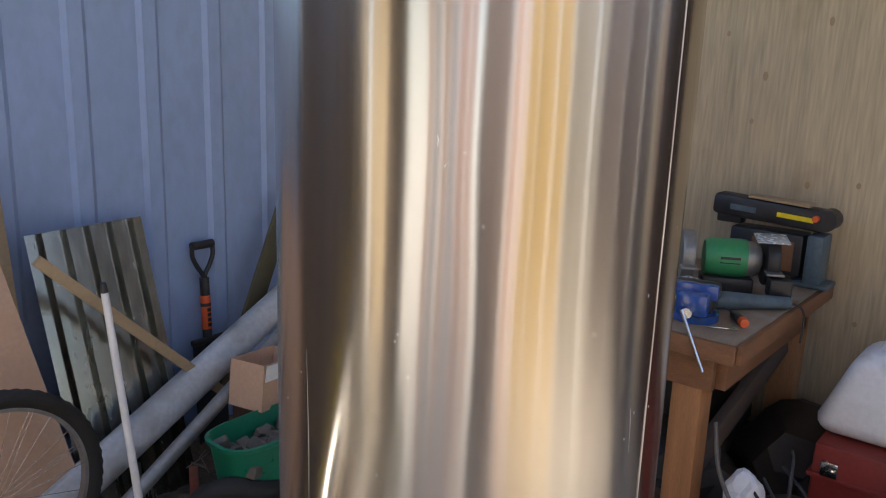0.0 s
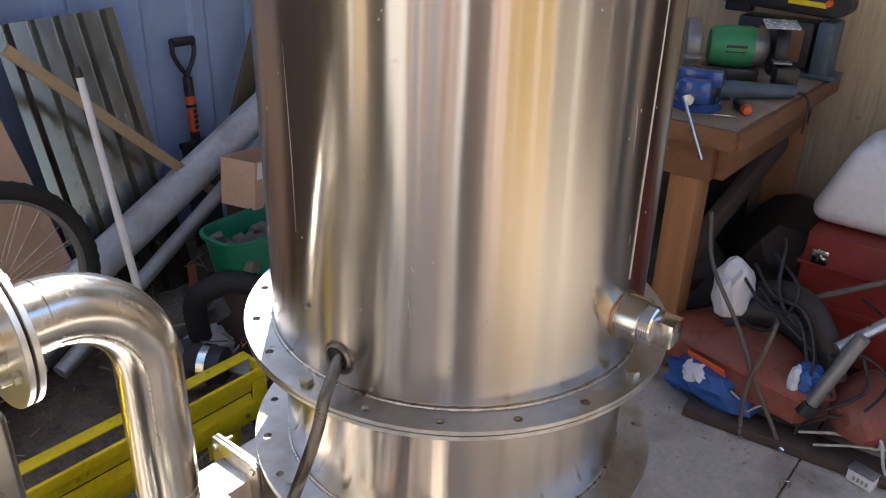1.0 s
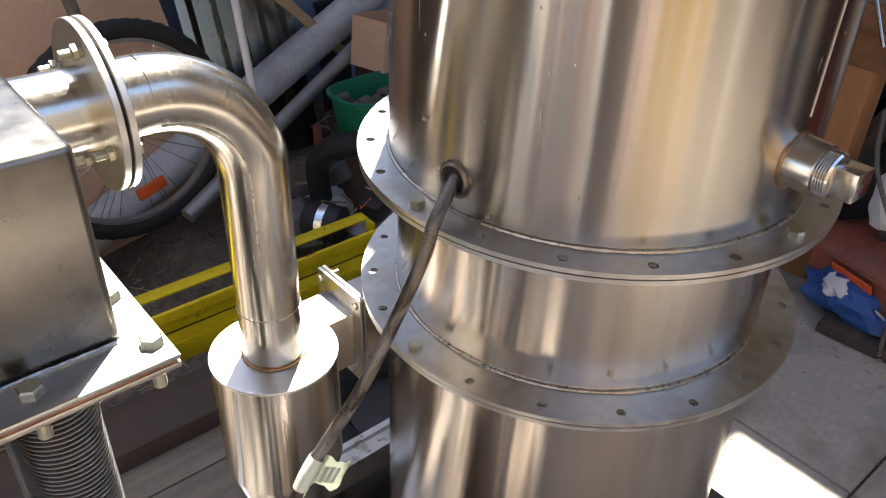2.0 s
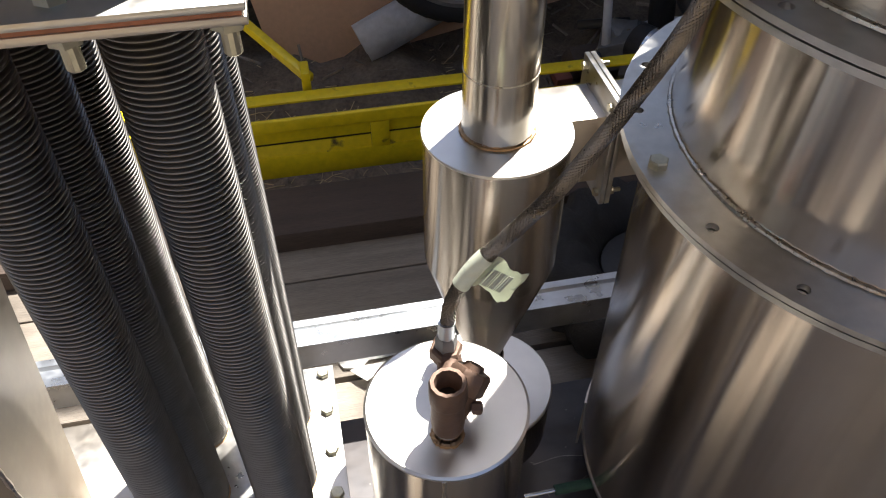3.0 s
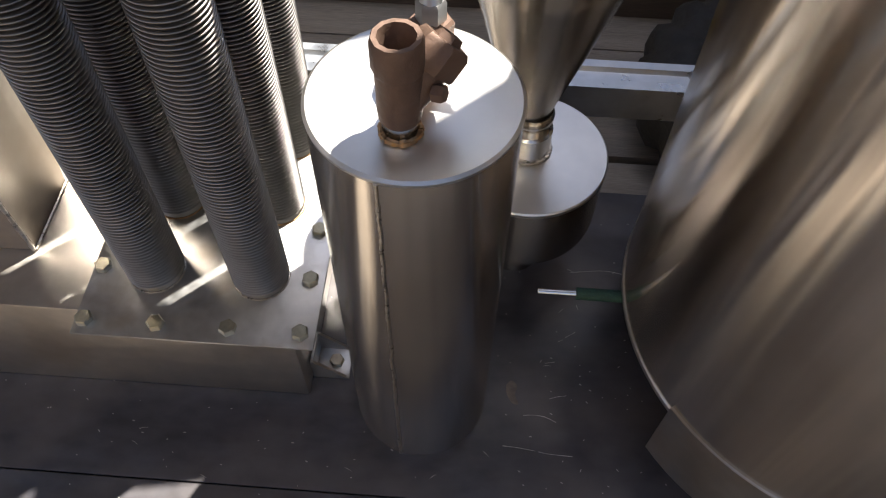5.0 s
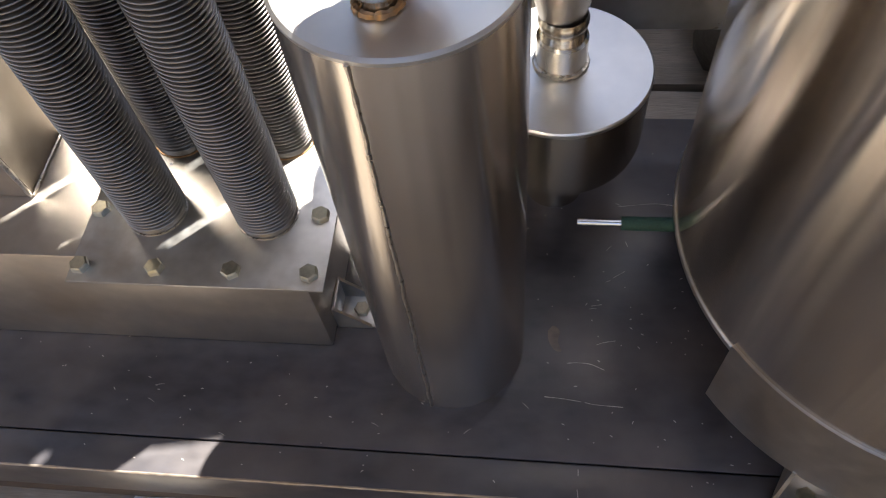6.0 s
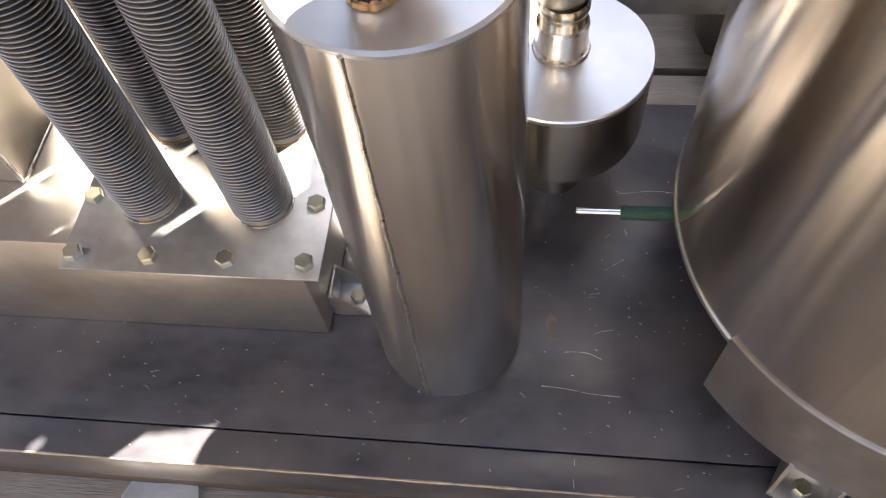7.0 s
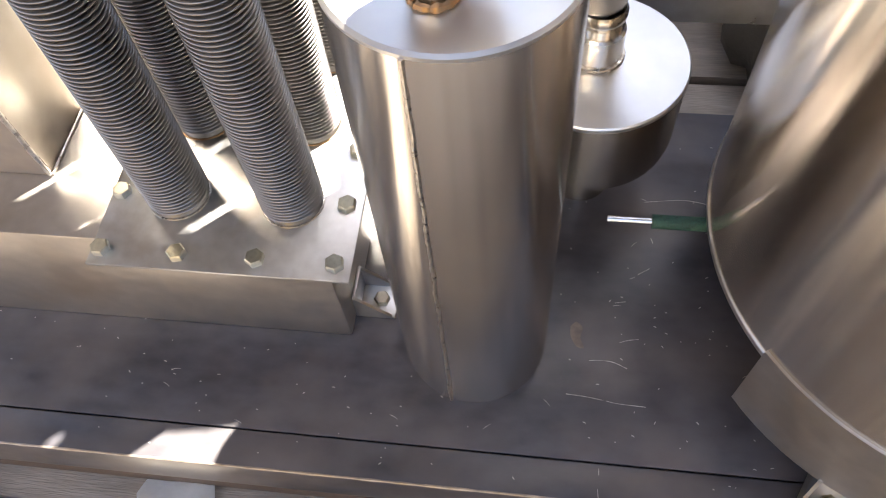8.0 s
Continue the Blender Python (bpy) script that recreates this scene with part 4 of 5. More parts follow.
        row.append(bm.verts.new((0.775 + rr * math.cos(2 * math.pi * i / n1), 0.935 + rr * math.sin(2 * math.pi * i / n1), 0.284 + r * 1.06 * k * math.sin(b))))
    vs.append(row)
for i in range(n1):
    for j in range(n2):
        bm.faces.new((vs[i][j], vs[(i + 1) % n1][j], vs[(i + 1) % n1][(j + 1) % n2], vs[i][(j + 1) % n2]))
part("tread", bm, m_rubber, tyre, "", 0.9)
part("hub", lathe([(0, 0.23), (0.085, 0.23), (0.096, 0.25), (0.09, 0.30), (0.03, 0.31), (0, 0.31)], 28, (0.775, 0.935, 0)), m_black, tyre, "dusty black hub")

# trodden dirt and straw behind the frame
rnd = random.Random(77)
bm = bmesh.new()
nx, ny = 60, 36
gv = [[bm.verts.new((-0.35 + 1.75 * i / nx, 1.34 + 0.85 * j / ny, (0.0 if i in (0, nx) or j in (0, ny) else 0.012 + 0.03 * rnd.random() ** 2))) for j in range(ny + 1)] for i in range(nx + 1)]
for i in range(nx):
    for j in range(ny):
        bm.faces.new((gv[i][j], gv[i + 1][j], gv[i + 1][j + 1], gv[i][j + 1]))
tagged(part("dirt_heap", bm, m_litter), "pale trodden dirt and dust lying on the floor", "dirt", kind="stuff")
bm = bmesh.new()
for k in range(800):
    p = Vector((rnd.uniform(-0.3, 1.75), rnd.uniform(1.36, 2.15), rnd.uniform(0.03, 0.045)))
    d = Vector((rnd.gauss(0.6, 0.6), rnd.gauss(0.2, 0.6), rnd.uniform(-0.05, 0.15))).normalized() * rnd.uniform(0.02, 0.09)
    sweep([p, p + d * 0.5 + Vector((0, 0, rnd.uniform(0, 0.006))), p + d], rnd.uniform(0.0008, 0.0018), 4, True, bm)
tagged(part("straw_litter", bm, m_straw), "dry straw and wood shreds scattered over dirt", "straw", kind="stuff")

# torn paper scraps
for i, (x, y, s, a) in enumerate(((0.238, 0.893, 0.027, 10), (0.280, 0.897, 0.025, 50), (0.258, 0.860, 0.023, 120))):
    sc = thing("paper_scrap", (x, y, 0.2216), "torn white paper scrap lying on a board", "paper scrap", "paper scraps")
    rnd = random.Random(30 + i)
    bm = bmesh.new()
    c = bm.verts.new((x, y, 0.234))
    pts = [bm.verts.new((x + s * (1 + 0.5 * rnd.random()) * math.cos(radians(a) + k * math.pi / 4), y + s * 0.8 * (0.6 + 0.7 * rnd.random()) * math.sin(radians(a) + k * math.pi / 4), 0.2258 + i * 0.003 + 0.004 * rnd.random())) for k in range(8)]
    for k in range(8):
        bm.faces.new((c, pts[k], pts[(k + 1) % 8]))
    bmesh.ops.solidify(bm, geom=bm.faces[:], thickness=0.0005)
    part("sheet", bm, m_paper, sc)
sc = thing("paper_scrap", (0.0, 0.262, 0.2216), "crumpled white paper sticking out under the skid", "paper scrap", "paper scraps")
bm = bmesh.new()
rnd = random.Random(5)
g = [[bm.verts.new((-0.035 + 0.075 * i / 6 + 0.004 * rnd.random(), 0.236 + 0.055 * j / 4 + 0.006 * rnd.random(), 0.2225 + 0.010 * rnd.random())) for j in range(5)] for i in range(7)]
for i in range(6):
    for j in range(4):
        bm.faces.new((g[i][j], g[i + 1][j], g[i + 1][j + 1], g[i][j + 1]))
bmesh.ops.solidify(bm, geom=bm.faces[:], thickness=0.0005)
part("sheet", bm, m_paper, sc)

# ---- things along the blue wall ----
cgi = thing("corrugated_sheet", (1.27, 2.4, 0.0), "short galvanised corrugated roofing sheet leaning on the blue wall", "roofing sheet")
m = Matrix.Translation((1.08, 2.24, 0.0)) @ pose(0, 0, 0, -13.5, -2.0, 2)
part("sheet", moved(ribbed(0, 0.40, 0.01, 1.135, 0, 0.078, 0.044, 0.026, 0.028, 0.002), m), m_cgi, cgi, "", 0.2)
bat = thing("timber_batten", (1.2, 2.3, 0.0), "thin pale timber batten leaning across the corrugated sheet", "batten")
part("batten", beam((0.975, 2.285, 1.075), (1.60, 2.26, 0.465), 0.020, 0.034, 0.002), m_card2, bat)
pole = thing("white_pole", (1.06, 1.85, 0.0), "thin white painted pole standing in the scrap", "pole")
part("shaft", sweep([(1.062, 1.85, 0.0), (0.957, 1.85, 1.075)], [0.0125, 0.0095], 16), m_white, pole)
part("tip", sweep([(0.957, 1.85, 1.075), (0.9545, 1.85, 1.10)], [0.0102, 0.0075], 14), m_black, pole)
part("blue_foot", sweep([(1.064, 1.85, 0.0), (1.058, 1.85, 0.045)], 0.019, 14), m_bluepaint, pole)
pipe = thing("large_plastic_pipe", (0.42, 2.1, 0.0), "long scuffed white plastic pipe lying slanted on the clutter", "pipe")
pa, pb = Vector((0.40, 2.09, 0.125)), Vector((2.05, 2.37, 0.800))
bm = sweep([pa, pa.lerp(pb, 0.5), pb], 0.060, 40, False)
bmesh.ops.solidify(bm, geom=bm.faces[:], thickness=0.005)
part("tube", bm, m_pvc, pipe)
gp = thing("grey_pipe", (1.05, 2.0, 0.0), "thinner dull grey pipe lying below the large pipe", "pipe")
part("tube", sweep([(0.80, 1.94, 0.26), (1.757, 2.2, 0.651), (2.1, 2.29, 0.79)], 0.024, 20), m_grey, gp)
cb = thing("cardboard_sheet", (0.75, 2.3, 0.0), "tall bare brown cardboard panel leaning on the blue wall", "cardboard")
part("panel", moved(bx(-0.50, 0.425, -0.006, 0.006, 0.085, 1.27, 0.002), Matrix.Translation((0.66, 2.165, 0.0)) @ pose(0, 0, 0, -8, -11, 0)), m_card, cb)
cb2 = thing("fibreboard_panel", (0.8, 2.4, 0.0), "pale fibreboard sheet standing behind the cardboard", "board")
part("panel", moved(bx(-0.6, 0.21, -0.006, 0.006, 0, 1.31, 0.002), Matrix.Translation((0.78, 2.34, 0.0)) @ pose(0, 0, 0, -9.5, 0, 0)), m_card2, cb2)
top = thing("roof_batten", (0.9, 2.55, 1.9), "timber batten fixed along the blue wall", "batten")
part("batten", beam((0.62, 2.50, 1.845), (1.30, 2.56, 2.02), 0.03, 0.026), m_card2, top)

olive = thing("olive_board", (1.85, 2.5, 0.0), "narrow olive board leaning behind the pipe", "board")
part("board", beam((1.73, 2.46, 0.40), (2.07, 2.50, 1.12), 0.016, 0.09, 0.003), m_olive, olive)

# spade
spade = thing("spade", (1.70, 2.5, 0.0), "black and orange handled spade standing against the blue wall", "spade")
sm = Matrix.Translation((1.703, 2.52, 0.0)) @ pose(0, 0, 0, -3, 0.5, 4)
gr = sweep([(-0.048, 0, 0.965), (0.048, 0, 0.965)], 0.0165, 16)
part("grip", moved(gr, sm), m_black, spade, "black D grip")
yoke = sweep(smooth_line([(-0.046, 0, 0.965), (-0.047, 0, 0.925), (-0.030, 0, 0.885), (-0.010, 0, 0.855), (0, 0, 0.835)], 6), 0.009, 10)
yoke = sweep(smooth_line([(0.046, 0, 0.965), (0.047, 0, 0.925), (0.030, 0, 0.885), (0.010, 0, 0.855), (0, 0, 0.835)], 6), 0.009, 10, True, yoke)
part("yoke", moved(yoke, sm), m_black, spade)
shaft = part("shaft", moved(sweep([(0, 0, 0.835), (0, 0, 0.56)], 0.0185, 16), sm), m_black, spade)
part("orange_sleeve", moved(sweep([(0, 0, 0.765), (0, 0, 0.63)], 0.0195, 16), sm), m_orange, shaft, "orange shaft band with black lettering")
part("collar_ring", moved(sweep([(0, 0, 0.735), (0, 0, 0.722)], 0.0200, 16), sm), m_black, shaft)
part("lettering", moved(join(*[bx(-0.009, 0.007, -0.0215, -0.0195, z, z + 0.014) for z in (0.702, 0.682, 0.662, 0.642)]), sm), m_black, shaft, "dark letter shapes")
part("blade", moved(join(prism([(-0.07, 0.05), (0, 0.0), (0.07, 0.05), (0.075, 0.58), (-0.075, 0.58)], pose(0, -0.004, 0, 90), 0.006), sweep([(-0.075, -0.006, 0.585), (0.075, -0.006, 0.585)], 0.014, 10)), sm), m_black, spade)

# bicycle wheel
wheel = thing("bicycle", (0.71, 2.04, 0.19), "bicycle front end with a black knobbly tyre and orange reflector", "bicycle")
WC = Vector((0.715, 2.035, 0.505))
wm = Matrix.Translation(WC) @ pose(0, 0, 0, 90, 0, 6)


def torus(R, r, n1=72, n2=14, knob=0.0):
    bm = bmesh.new()
    vs = []
    for i in range(n1):
        row = []
        for j in range(n2):
            b = 2 * math.pi * j / n2
            k = 1 + (knob if (i + j) % 2 and math.cos(b) > 0.1 else 0)
            rr = R + r * k * math.cos(b)
            row.append(bm.verts.new((rr * math.cos(2 * math.pi * i / n1), rr * math.sin(2 * math.pi * i / n1), r * k * math.sin(b))))
        vs.append(row)
    for i in range(n1):
        for j in range(n2):
            bm.faces.new((vs[i][j], vs[(i + 1) % n1][j], vs[(i + 1) % n1][(j + 1) % n2], vs[i][(j + 1) % n2]))
    return bm


tyr = part("tyre", moved(torus(0.283, 0.024, 110, 14, 0.14), wm), m_rubber, wheel, "black knobbly tyre", 0.9)
part("rim", moved(lathe([(0.252, -0.012), (0.262, -0.012), (0.262, 0.012), (0.252, 0.012)], 72, close=True), wm), m_grey, wheel)
hub = part("hub", moved(lathe([(0, -0.05), (0.006, -0.05), (0.006, -0.032), (0.026, -0.03), (0.026, -0.026), (0.013, -0.022), (0.013, 0.022), (0.026, 0.026), (0.026, 0.03), (0.006, 0.032), (0.006, 0.05), (0, 0.05)], 24), wm), m_black, wheel)
spoke_me = mesh_of("spoke", sweep([(0.024, 0, 0), (0.253, 0, 0)], 0.0011, 5), m_chrome)
for i in range(32):
    a = 360 * i / 32
    s = -1 if i % 2 else 1
    placed("spoke", spoke_me, wm @ pose(0, 0, s * 0.012, 0, 0, a) @ pose(0, 0, 0, 0, 0, 5 * (1 if i % 4 < 2 else -1)), wheel)
part("reflector", moved(bx(-0.045, 0.045, -0.017, 0.017, -0.007, 0.007, 0.003), wm @ pose(0.030, -0.175, 0.006, 0, 0, 14)), m_orange, wheel, "orange spoke reflector")
part("fork", beam((0.70, 1.985, 0.505), (0.60, 1.985, 1.02), 0.022, 0.030, 0.008), m_cable, wheel, "dark fork blade")

# junk heap under the pipes
junk = thing("junk_heap", (1.2, 1.85, 0.0), "dark heap of mixed workshop scrap on the floor", "scrap heap", kind="stuff")
rnd = random.Random(77)
bm = bmesh.new()
nx, ny = 46, 30
g = []
for i in range(nx + 1):
    row = []
    for j in range(ny + 1):
        x, yv = -1.2 + 3.4 * i / nx, 1.62 + 0.98 * j / ny
        edge = min(1, (yv - 1.62) / 0.25) * min(1, i / 4, (nx - i) / 4)
        h = 0.03 + 0.10 * abs(noise.noise((x * 3, yv * 3, 2))) + 0.05 * abs(noise.noise((x * 9, yv * 9, 5)))
        if x > 0.9:
            h += 0.20 * min(1, (x - 0.9) / 0.4) * (0.6 + 0.4 * noise.noise((x * 4, yv * 4, 8)))
        row.append(bm.verts.new((x, yv, -0.011 + h * max(0, edge))))
    g.append(row)
for i in range(nx):
    for j in range(ny):
        bm.faces.new((g[i][j], g[i + 1][j], g[i + 1][j + 1], g[i][j + 1]))
part("dust_mound", bm, m_dirt, junk, "", 3.0)
bm = bmesh.new()
for k in range(170):
    x, yv = rnd.uniform(-0.6, 2.0), rnd.uniform(1.66, 2.25)
    z = 0.05 + (0.20 * min(1, max(0, x - 0.9) / 0.4))
    a, l = rnd.uniform(0, 6.28), rnd.uniform(0.02, 0.09)
    dz = rnd.uniform(-0.02, 0.05)
    p = Vector((x, yv, z + 0.03))
    sweep([p, p + Vector((l * math.cos(a), l * math.sin(a), dz))], rnd.uniform(0.0015, 0.005), 5, True, bm)
part("splinters", bm, m_board, junk)
for k in range(26):
    x, yv = rnd.uniform(0.85, 1.75), rnd.uniform(1.62, 2.05)
    z = 0.06 + 0.20 * min(1, max(0, x - 0.9) / 0.4)
    s = [rnd.uniform(0.02, 0.07) for _ in range(3)]
    bmx = moved(bx(-s[0], s[0], -s[1], s[1], -s[2] * 0.6, s[2] * 0.6, 0.006), Matrix.Translation((x, yv, z)) @ pose(0, 0, 0, rnd.uniform(-40, 40), rnd.uniform(-40, 40), rnd.uniform(0, 180)))
    part("scrap_piece", bmx, rnd.choice((m_black, m_cable, m_grey, m_beam, m_black, m_dirt, m_rust)), junk)

# dark hose coils by the bin
coil = thing("rubber_hose", (1.2, 1.85, 0.2), "black corrugated rubber hose coiled on the heap", "hose")
part("coil", sweep(smooth_line([(1.24, 1.93, 0.16), (1.22, 1.90, 0.33), (1.28, 1.82, 0.40), (1.37, 1.775, 0.37), (1.46, 1.80, 0.34), (1.56, 1.86, 0.30)], 8), 0.036, 18), m_rubber, coil)

# green bin
tub = thing("green_tub", (1.40, 1.86, 0.45), "green plastic tub full of small parts", "tub")
bm = bmesh.new()
prof = [(0.80, 0.0), (0.84, 0.004), (0.97, 0.155), (1.03, 0.160), (1.04, 0.172), (0.98, 0.174), (0.95, 0.165), (0.80, 0.012), (0.0, 0.012)]
rows = []
for r, z in prof:
    rows.append([bm.verts.new((1.475 + 0.195 * r * math.copysign(abs(math.cos(a)) ** 0.6, math.cos(a)), 1.87 + 0.110 * r * math.copysign(abs(math.sin(a)) ** 0.6, math.sin(a)), 0.355 + z)) for a in np.linspace(0, 2 * math.pi, 49)[:-1]])
for a, b in zip(rows, rows[1:]):
    for i in range(48):
        bm.faces.new((a[i], a[(i + 1) % 48], b[(i + 1) % 48], b[i]))
bm.faces.new(list(reversed(rows[0])))
part("tub", bm, m_green, tub)
cont = thing("tub_contents", (1.41, 1.87, 0.47), "jumble of dark small parts and clear packets in the tub", "small parts", kind="stuff")
bm = bmesh.new()
rnd = random.Random(8)
for k in range(40):
    s = [rnd.uniform(0.008, 0.03) for _ in range(3)]
    b = moved(bx(-s[0], s[0], -s[1], s[1], -s[2], s[2], 0.003, seg=1), Matrix.Translation((1.475 + rnd.uniform(-0.14, 0.14), 1.87 + rnd.uniform(-0.075, 0.075), 0.465 + rnd.uniform(-0.03, 0.02))) @ pose(0, 0, 0, rnd.uniform(0, 180), rnd.uniform(0, 180), 0))
    me_t = bpy.data.meshes.new("t")
    b.to_mesh(me_t)
    b.free()
    bm.from_mesh(me_t)
part("parts", bm, m_cable, cont)
stand = thing("wooden_crate", (1.42, 1.87, 0.0), "dark timber crate under the green tub", "crate")
part("crate", bx(1.32, 1.66, 1.79, 1.96, 0.02, 0.352, 0.006), m_beam, stand)
carton = thing("cardboard_box", (1.62, 2.0, 0.5), "small open cardboard box standing behind the tub", "cardboard box")
m = Matrix.Translation((1.62, 2.06, 0.60)) @ pose(0, 0, 0, 0, 6, 14)
part("box_body", moved(join(bx(-0.11, 0.11, -0.07, -0.066, -0.09, 0.07), bx(-0.11, 0.11, 0.066, 0.07, -0.09, 0.07), bx(-0.114, -0.110, -0.07, 0.07, -0.09, 0.07), bx(0.110, 0.114, -0.07, 0.07, -0.09, 0.07), bx(-0.11, 0.11, -0.066, 0.066, -0.09, -0.086)), m), m_card, carton)
part("flap", moved(bx(-0.11, 0.11, -0.075, -0.071, 0.02, 0.075), m @ pose(0, -0.002, 0, 4)), m_paper, carton, "pale label strip")
part("stack", bx(1.52, 1.74, 1.995, 2.13, 0.05, 0.507, 0.005), m_beam, carton)

# machine remnants in front of the heap
motor = thing("small_motor", (1.20, 1.68, 0.2), "small grey electric motor with a bright clamp ring", "motor")
mm = Matrix.Translation((1.10, 1.68, 0.255)) @ pose(0, 0, 0, 90, 0, 30)
part("case", moved(lathe([(0, -0.06), (0.05, -0.06), (0.055, -0.05), (0.055, 0.05), (0.04, 0.06), (0, 0.06)], 32), mm), m_black, motor)
part("clamp_ring", moved(lathe([(0.054, -0.012), (0.059, -0.012), (0.059, 0.012), (0.054, 0.012)], 36, close=True), mm), m_chrome, motor)
tray = thing("metal_tray", (1.30, 1.62, 0.2), "dull grey metal tray with a black block on it", "tray")
part("tray", moved(join(bx(-0.13, 0.13, -0.07, 0.07, 0, 0.012, 0.003), bx(-0.13, 0.13, -0.07, -0.062, 0.012, 0.03, 0.002), bx(-0.13, 0.13, 0.062, 0.07, 0.012, 0.03, 0.002)), Matrix.Translation((1.27, 1.63, 0.24)) @ pose(0, 0, 0, 4, -6, 20)), m_grey, tray)
part("block", moved(bx(-0.05, 0.05, -0.035, 0.035, 0, 0.05, 0.004), Matrix.Translation((1.25, 1.64, 0.258)) @ pose(0, 0, 0, 4, -6, 20)), m_black, tray)
part("prop", bx(1.20, 1.36, 1.60, 1.68, 0.0, 0.236, 0.004), m_beam, tray)
for i in range(5):
    rnd = random.Random(60 + i)
    w = thing("loose_wire", (1.2, 1.65, 0.25), "thin pale loose wire on the scrap", "wire", "loose wires")
    p = Vector((1.15 + 0.05 * i, 1.62 + 0.02 * i, 0.27))
    pts = [p]
    for k in range(6):
        p = p + Vector((rnd.uniform(-0.05, 0.06), rnd.uniform(-0.03, 0.04), rnd.uniform(-0.03, 0.03)))
        pts.append(p)
    part("wire", sweep(smooth_line(pts, 5), 0.0016, 6), rnd.choice((m_wcable, m_wcable, m_orange)), w)
bag = thing("plastic_bag", (1.26, 1.95, 0.03), "crumpled blue and white plastic bag on the floor", "bag")


def crumple(c, r, seed, flat=0.6, amp=0.35, sub=3):
    bm = bmesh.new()
    bmesh.ops.create_icosphere(bm, subdivisions=sub, radius=1)
    for v in bm.verts:
        k = 1 + amp * noise.noise(v.co * 2.1 + Vector((seed, 0, 0))) + amp * 0.6 * abs(noise.noise(v.co * 5 + Vector((0, seed, 0))))
        v.co = Vector(c) + Vector((v.co.x * r[0], v.co.y * r[1], v.co.z * r[2])) * k
    return bm


part("bag", crumple((1.27, 1.93, 0.13), (0.11, 0.07, 0.05), 3), m_white, bag, "", 0.35)
part("blue_print", crumple((1.19, 1.90, 0.135), (0.06, 0.05, 0.035), 9), m_bluepaint, bag, "blue printed side", 0.35)

part("white_fold", crumple((1.253, 2.088, 0.045), (0.075, 0.05, 0.028), 23), m_white, bag, "", 0.35)
part("blue_fold", crumple((1.183, 2.068, 0.040), (0.055, 0.05, 0.026), 27), m_bluepaint, bag, "blue printed side", 0.35)
gear = thing("gear_casing", (1.405, 2.438, 0.0), "dark maroon crumpled casing lying on the scrap", "casing")
part("case", crumple((1.405, 2.438, 0.20), (0.10, 0.07, 0.075), 31, amp=0.3), m_red, gear, "", 0.5)
part("strap", beam((1.325, 2.408, 0.29), (1.485, 2.418, 0.24), 0.018, 0.006, 0.001), m_black, gear)
clip = thing("orange_bracket", (1.37, 2.148, 0.0), "bent dull orange bracket standing in the scrap", "bracket")
part("arm", beam((1.37, 2.148, 0.02), (1.39, 2.178, 0.30), 0.030, 0.010, 0.002), m_rust, clip)

# ---- workbench side ----
bench = thing("workbench", (2.8, 1.35, 0.0), "heavy timber workbench with a worn grey top", "workbench")
part("worktop", bx(2.275, 3.30, 0.70, 2.30, 0.842, 0.895, 0.006), [m_timber_x], bench, "worn dusty worktop")
part("front_edge", bx(2.255, 2.2745, 0.695, 2.30, 0.832, 0.893, 0.004), m_brown, bench, "brown front edge board")
part("end_edge", bx(2.275, 3.30, 0.680, 0.6995, 0.832, 0.893, 0.004), m_brown, bench)
part("apron", bx(2.34, 2.375, 0.78, 2.25, 0.70, 0.841, 0.004), m_brown, bench)
part("apron", bx(2.38, 3.26, 0.75, 0.785, 0.70, 0.841, 0.004), m_brown, bench)
for x, yv in ((2.36, 0.86), (3.20, 0.80), (2.36, 2.2), (3.20, 2.2)):
    part("leg", bx(x - 0.015, x + 0.085, yv - 0.05, yv + 0.05, 0.0, 0.700 if x < 3 else 0.841, 0.006), m_timber, bench, "orange pine post")
part("brace", beam((2.45, 0.86, 0.36), (3.15, 0.80, 0.66), 0.04, 0.09, 0.004), m_beam, bench)
part("shelf", bx(2.46, 3.25, 0.90, 2.15, 0.22, 0.25, 0.004), m_beam, bench)

# black block added to deepen the shade under the bench
shade_block = thing("bench_shade_block", (2.9, 1.4, 0.0), "added black block that darkens the space under the bench", "crate")
part("crate", bx(2.75, 3.28, 0.92, 2.1, 0.255, 0.80, 0.01), m_black, shade_block)
vise = thing("bench_vise", (2.42, 0.90, 0.895), "blue cast bench vise with a steel screw handle", "vise")
vm = Matrix.Translation((2.44, 0.895, 0.896)) @ pose(0, 0, 0, 0, 0, 12)
part("base", moved(cyl(0.075, 0, 0.025, 32), vm), m_vise, vise)
part("fixed_jaw", moved(join(bx(-0.01, 0.10, -0.055, 0.055, 0.02, 0.095, 0.012), bx(-0.005, 0.03, -0.07, 0.07, 0.07, 0.125, 0.008)), vm), m_black, vise, "dark fixed jaw")
part("moving_jaw", moved(join(bx(-0.10, -0.03, -0.05, 0.05, 0.03, 0.105, 0.014), bx(-0.04, -0.012, -0.07, 0.07, 0.075, 0.125, 0.006)), vm), m_vise, vise, "glossy blue moving jaw")
part("jaw_face", moved(bx(-0.0115, -0.0055, -0.065, 0.065, 0.09, 0.122, 0.001), vm), m_chrome, vise)
part("screw", moved(sweep([(-0.10, 0, 0.06), (-0.17, 0, 0.06)], 0.016, 18), vm), m_chrome, vise)
part("handle", sweep([(2.272, 0.875, 0.965), (2.235, 0.775, 0.80)], 0.0055, 12), m_chrome, vise, "thin bright tommy bar")

